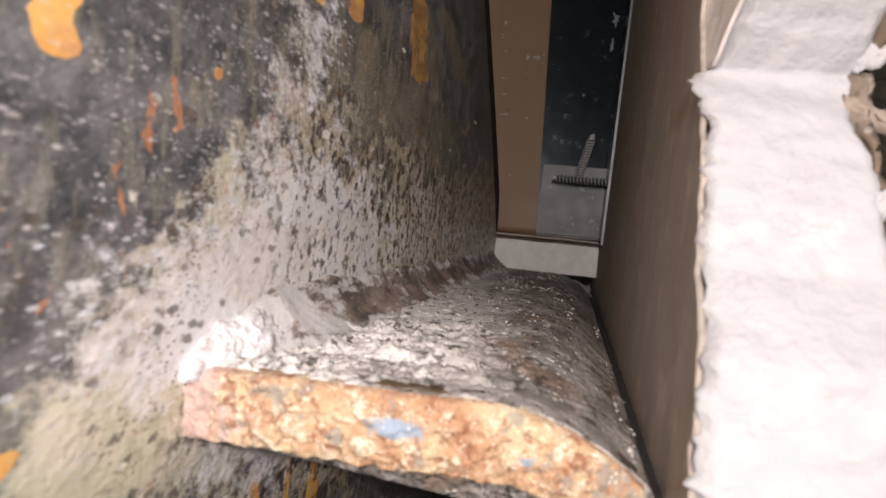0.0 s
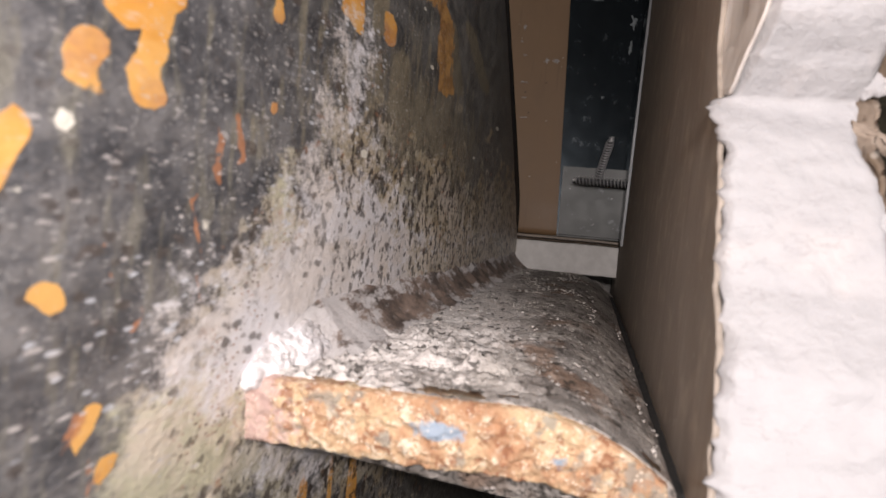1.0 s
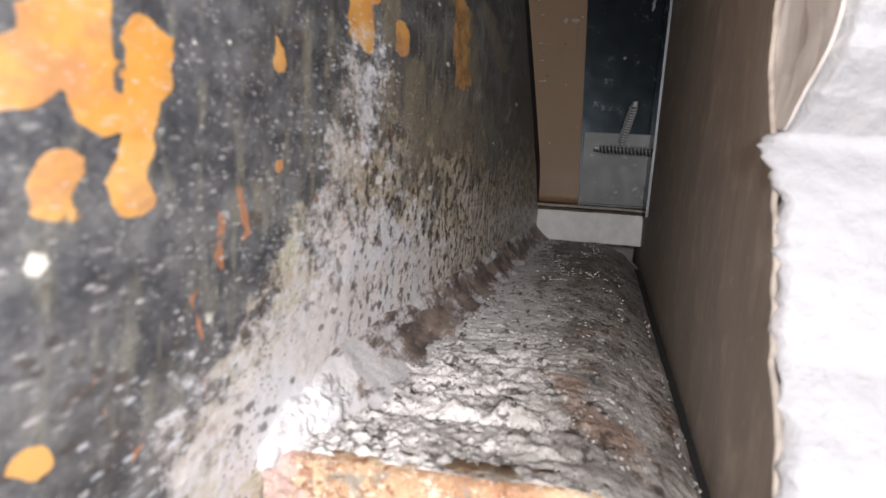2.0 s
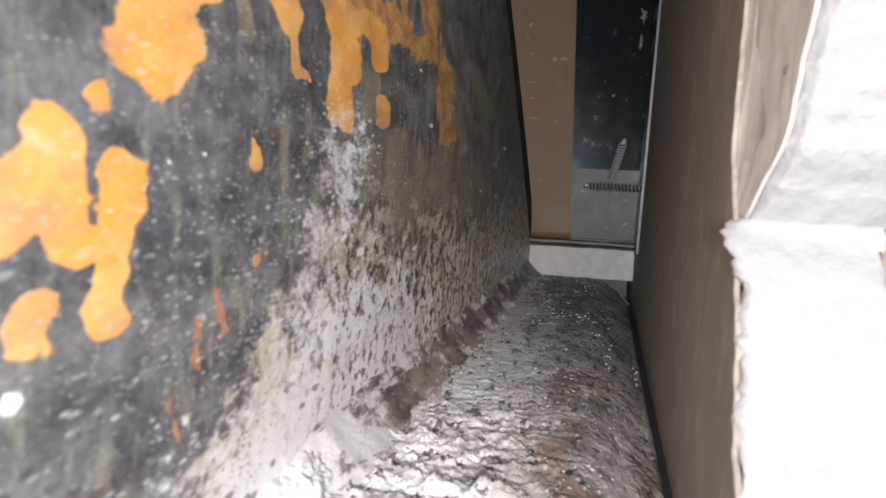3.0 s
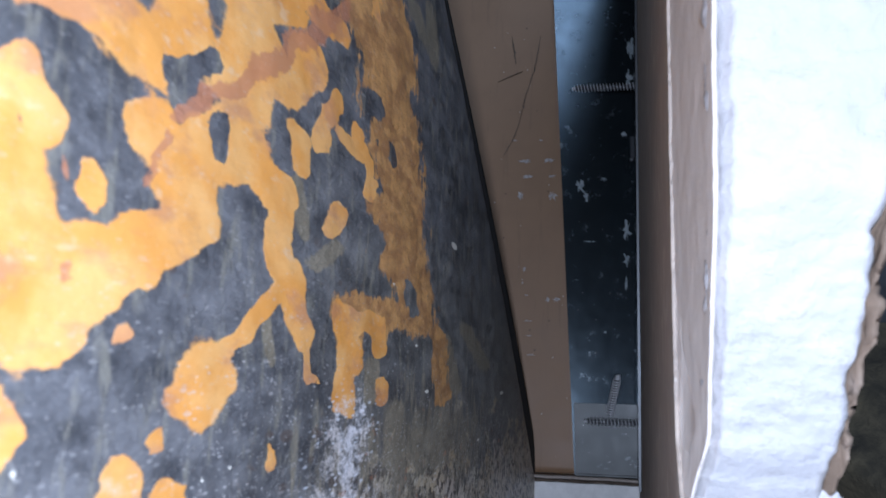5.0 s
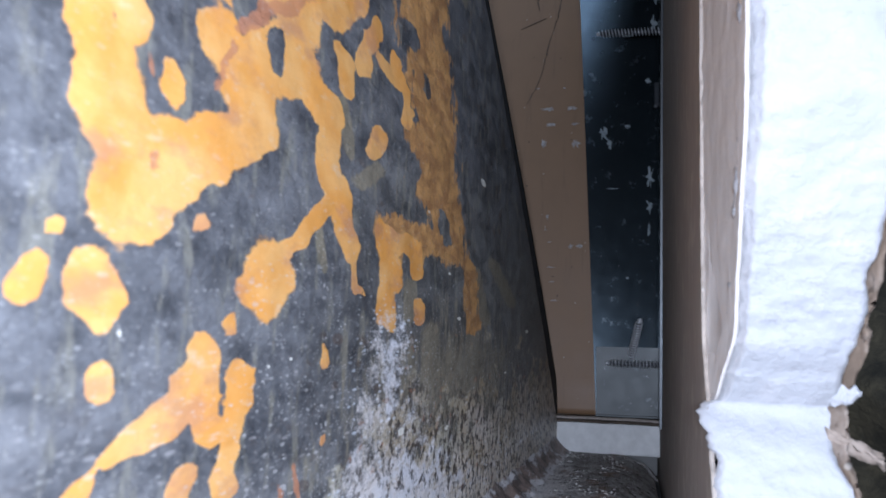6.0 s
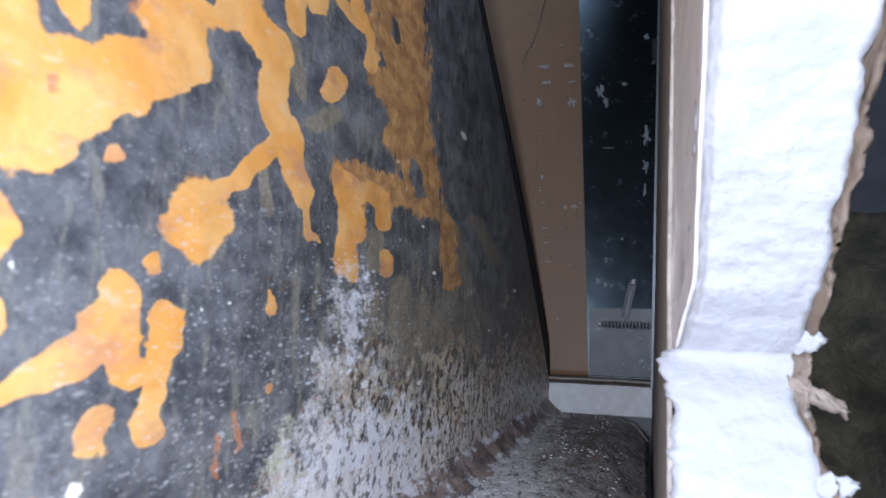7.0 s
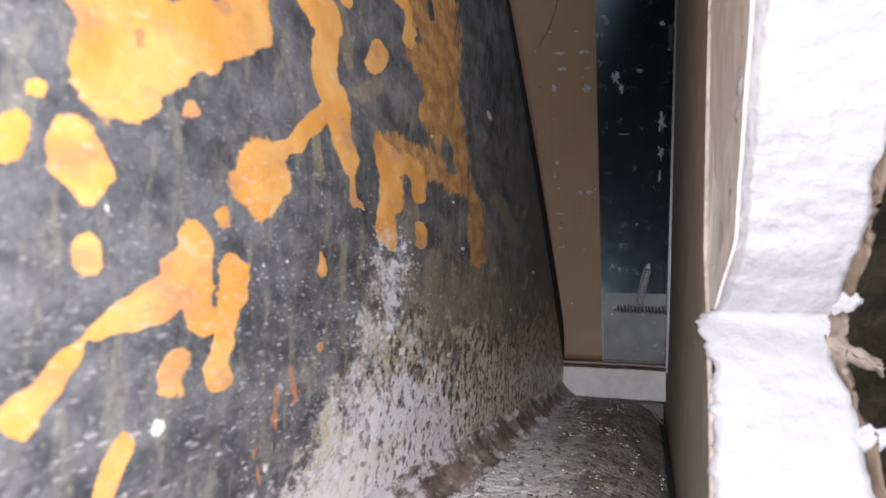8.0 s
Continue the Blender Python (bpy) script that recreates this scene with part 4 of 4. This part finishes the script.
def build_screw(name, tip, base, label):
    """A threaded drywall screw, pointed at its tip; a helical ridge round a core."""
    ob = thing(name, label, "screw", "drywall screws")
    tip, base = Vector(tip), Vector(base)
    axis = (base - tip)
    length = axis.length
    turn = axis.to_track_quat("Z", "Y").to_matrix().to_4x4()
    n, m = 520, 14
    verts, faces, crest = [], [], []
    for i in range(n):
        u = i / (n - 1)
        s = u * length
        for j in range(m):
            a = 2 * math.pi * j / m
            ph = (s / 0.00160 - j / m) % 1.0
            ridge = max(0.0, 1 - abs(ph - 0.5) / 0.24)
            taper = min(1.0, s / 0.004)
            r = (0.00095 + 0.00125 * ridge) * (0.55 + 0.45 * taper)
            crest.append(ridge if s > 0.002 else 0.6)
            verts.append(tuple(Matrix.Translation(tip) @ turn @ Vector((r * math.cos(a), r * math.sin(a), s))))
    for i in range(n - 1):
        for j in range(m):
            a, b = i * m + j, i * m + (j + 1) % m
            faces.append((a, b, b + m, a + m))
    faces.append(tuple(range(m))[::-1])
    faces.append(tuple(range((n - 1) * m, n * m)))
    attribute(mesh_of("thread", verts, faces, SCREW, ob), "crest", crest)
    return ob


def build_strip():
    ob = thing("plaster_strip", "white chalky plaster strip with torn brown paper on top", "plaster strip")
    n, m = 120, 24
    G = np.zeros((n, m, 3))
    for i, x in enumerate(np.linspace(-0.027, 0.0262, n)):
        for j, v in enumerate(np.linspace(0, 1, m)):
            z = 0.6912 + wave(x, 0, 1, 90, 3) * 0.0004 + (0.0148 + 0.035 * (x + 0.02) * 0.9 * 0.04) * v
            G[i, j] = (x, 0.3617 + wave(x, 3, z, 160, 4) * 0.0002, z)
    verts, faces = slab(G, lambda v: (v[0], 0.40, v[2]), flip=True)
    mesh_of("core", verts, faces, WHITE, ob)
    for z0, y0, mat, name in ((0.7062, 0.3612, DARK, "brown_paper"), (0.7078, 0.3622, PAPER, "tan_paper")):
        n, m = 120, 6
        G = np.zeros((n, m, 3))
        for i, x in enumerate(np.linspace(-0.027, 0.0262, n)):
            for j, v in enumerate(np.linspace(0, 1, m)):
                G[i, j] = (x, y0 + wave(x, z0 * 9, 1, 130, 3) * 0.0007 + 0.0004 * (v - 0.5) ** 2, z0 + wave(x, 5, z0, 60, 3) * 0.0003 + 0.0011 * v)
        verts, faces = slab(G, lambda v: (v[0], 0.371, v[2]), flip=True)
        mesh_of(name, verts, faces, mat, ob, "torn paper layer")


def build_scuffs(parent, rows, off, material, label, seed, turn=0.0):
    """Thin smears of plaster lying on the leaning back: (x, z, width, height), one ragged piece each."""
    rng = random.Random(seed)
    for x, z, w, h in rows:
        bm = bmesh.new()
        pts = []
        for a in np.linspace(0, 2 * math.pi, 23)[:-1]:
            k = rng.uniform(0.2, 1.15)
            zz = z + h * 0.5 * k * math.sin(a)
            xx = x + w * 0.5 * k * math.cos(a)
            pts.append((xx, back_y(zz) + off + turn * (xx + 0.005), zz))
        f = bm.faces.new([bm.verts.new(p) for p in pts])
        ex = bmesh.ops.extrude_face_region(bm, geom=[f])["geom"]
        bmesh.ops.translate(bm, verts=[v for v in ex if isinstance(v, bmesh.types.BMVert)], vec=(0, 0.0004, 0))
        part("scuff", bm, material, parent, label)


def build_scratches(parent, rows):
    """Dark hairline scratches as thin raised threads: start, end and bend."""
    for x0, z0, x1, z1, bend in rows:
        n = 24
        verts, faces = [], []
        for i in range(n):
            u = i / (n - 1)
            x = x0 + (x1 - x0) * u + bend * math.sin(math.pi * u) + wave(u * 9, x0, 1, 1, 2) * 0.0006
            z = z0 + (z1 - z0) * u
            w = 0.00012 + 0.00025 * math.sin(math.pi * u)
            y = back_y(z) + 0.0024
            verts += [(x - w, y, z - w), (x + w, y, z + w), (x + w, y + 0.0006, z + w), (x - w, y + 0.0006, z - w)]
        for i in range(n - 1):
            a = i * 4
            faces += [(a + k, a + (k + 1) % 4, a + 4 + (k + 1) % 4, a + 4 + k) for k in range(4)]
        mesh_of("scratch", verts, faces, DARK, parent, "dark hairline scratch")


build_panel()
build_stud()
sheet, stud = bpy.data.objects["brown_panel"], bpy.data.objects["steel_stud"]
build_scratches(sheet, [(-0.0224, 0.9563, -0.0305, 0.9204, 0.001), (-0.0300, 0.9230, -0.0345, 0.9040, 0.0), (-0.0475, 0.9290, -0.0330, 0.9345, -0.0005),
                        (-0.0340, 0.9040, -0.0440, 0.8820, 0.001), (-0.0394, 0.9579, -0.0370, 0.9400, 0.0)])
build_scuffs(sheet, [(-0.0310, 0.8786, 0.0085, 0.0028), (-0.0175, 0.8781, 0.0065, 0.0030), (-0.0290, 0.8690, 0.0070, 0.0020), (-0.0160, 0.8688, 0.0050, 0.0016),
                     (-0.0335, 0.8580, 0.0045, 0.0050), (-0.0158, 0.8572, 0.0055, 0.0065), (-0.0135, 0.7985, 0.0050, 0.0036), (-0.0185, 0.7985, 0.0030, 0.0030),
                     (-0.0368, 0.8914, 0.0022, 0.0008), (-0.0221, 0.8906, 0.0022, 0.0009), (-0.0312, 0.8153, 0.0016, 0.0040), (-0.0293, 0.7870, 0.0060, 0.0010),
                     (-0.0276, 0.7687, 0.0060, 0.0008), (-0.0300, 0.8010, 0.0020, 0.0012), (-0.0322, 0.8080, 0.0016, 0.0010), (-0.0285, 0.7790, 0.0040, 0.0008)],
             0.0026, CRUMB, "whitish plaster scuff", 3)
build_scuffs(stud, [(-0.0004, 0.8610, 0.0050, 0.0090), (0.0030, 0.8560, 0.0035, 0.0070), (0.0126, 0.8654, 0.0050, 0.0030), (0.0241, 0.8360, 0.0050, 0.0120),
                    (0.0235, 0.8200, 0.0035, 0.0100), (0.0230, 0.8070, 0.0025, 0.0070), (0.0134, 0.9195, 0.0100, 0.0030), (0.0290, 0.9450, 0.0050, 0.0160),
                    (0.0275, 0.9250, 0.0040, 0.0120), (0.0113, 0.7809, 0.0030, 0.0020), (0.0240, 0.8920, 0.0030, 0.0050), (0.0040, 0.8300, 0.0080, 0.0008)],
             -0.0003, FILM, "thin greyish plaster smear", 5, 0.1324)
build_strip()
build_screw("drywall_screw", (0.0012, 0.341, 0.7374), (0.0275, 0.341, 0.7370), "grey threaded drywall screw sticking out of the stud side")
build_screw("drywall_screw", (0.0176, 0.350, 0.7590), (0.0129, 0.3665, 0.7396), "grey threaded drywall screw tilted above another screw")
build_screw("drywall_screw", (-0.0020, 0.341, 0.9024), (0.0318, 0.341, 0.9010), "grey threaded drywall screw high on the stud side")


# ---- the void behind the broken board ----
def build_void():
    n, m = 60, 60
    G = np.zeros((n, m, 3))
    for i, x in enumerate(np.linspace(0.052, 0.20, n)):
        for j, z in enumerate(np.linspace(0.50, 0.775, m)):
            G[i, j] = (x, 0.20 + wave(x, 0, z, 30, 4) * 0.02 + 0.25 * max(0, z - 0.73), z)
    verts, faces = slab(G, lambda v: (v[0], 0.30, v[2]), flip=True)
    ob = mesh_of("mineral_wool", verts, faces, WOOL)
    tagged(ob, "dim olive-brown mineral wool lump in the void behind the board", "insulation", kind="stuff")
    # added dark sheet: hides the wall, stands in for the unlit void
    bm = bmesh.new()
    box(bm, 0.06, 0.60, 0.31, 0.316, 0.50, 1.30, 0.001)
    ob = part("void_backdrop", bm, SLAB)
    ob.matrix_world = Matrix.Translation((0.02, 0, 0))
    tagged(ob, "added dark sheet standing in for the unlit void", "steel plate")


build_void()


# ---- plain walls that close the place ----
def wall(name, x0, x1, y0, y1, z0, z1, label):
    bm = bmesh.new()
    box(bm, x0, x1, y0, y1, z0, z1)
    tagged(part(name, bm, WALL), label, "wall", kind="structure")


wall("wall_south", -0.55, 0.65, -1.20, -1.15, 0.50, 2.15, "dull plastered wall behind")
wall("wall_north", -0.55, 0.65, 0.45, 0.50, 0.50, 2.15, "dull plastered wall at the back of the cavity")
wall("wall_west", -0.60, -0.55, -1.15, 0.45, 0.50, 2.15, "dull plastered side wall")
wall("wall_east", 0.65, 0.70, -1.15, 0.45, 0.50, 2.15, "dull plastered side wall")
wall("floor", -0.60, 0.70, -1.20, 0.50, 0.45, 0.50, "dull concrete base of the cavity")
wall("ceiling", -0.60, 0.70, -1.20, 0.50, 2.15, 2.20, "dull plaster ceiling")
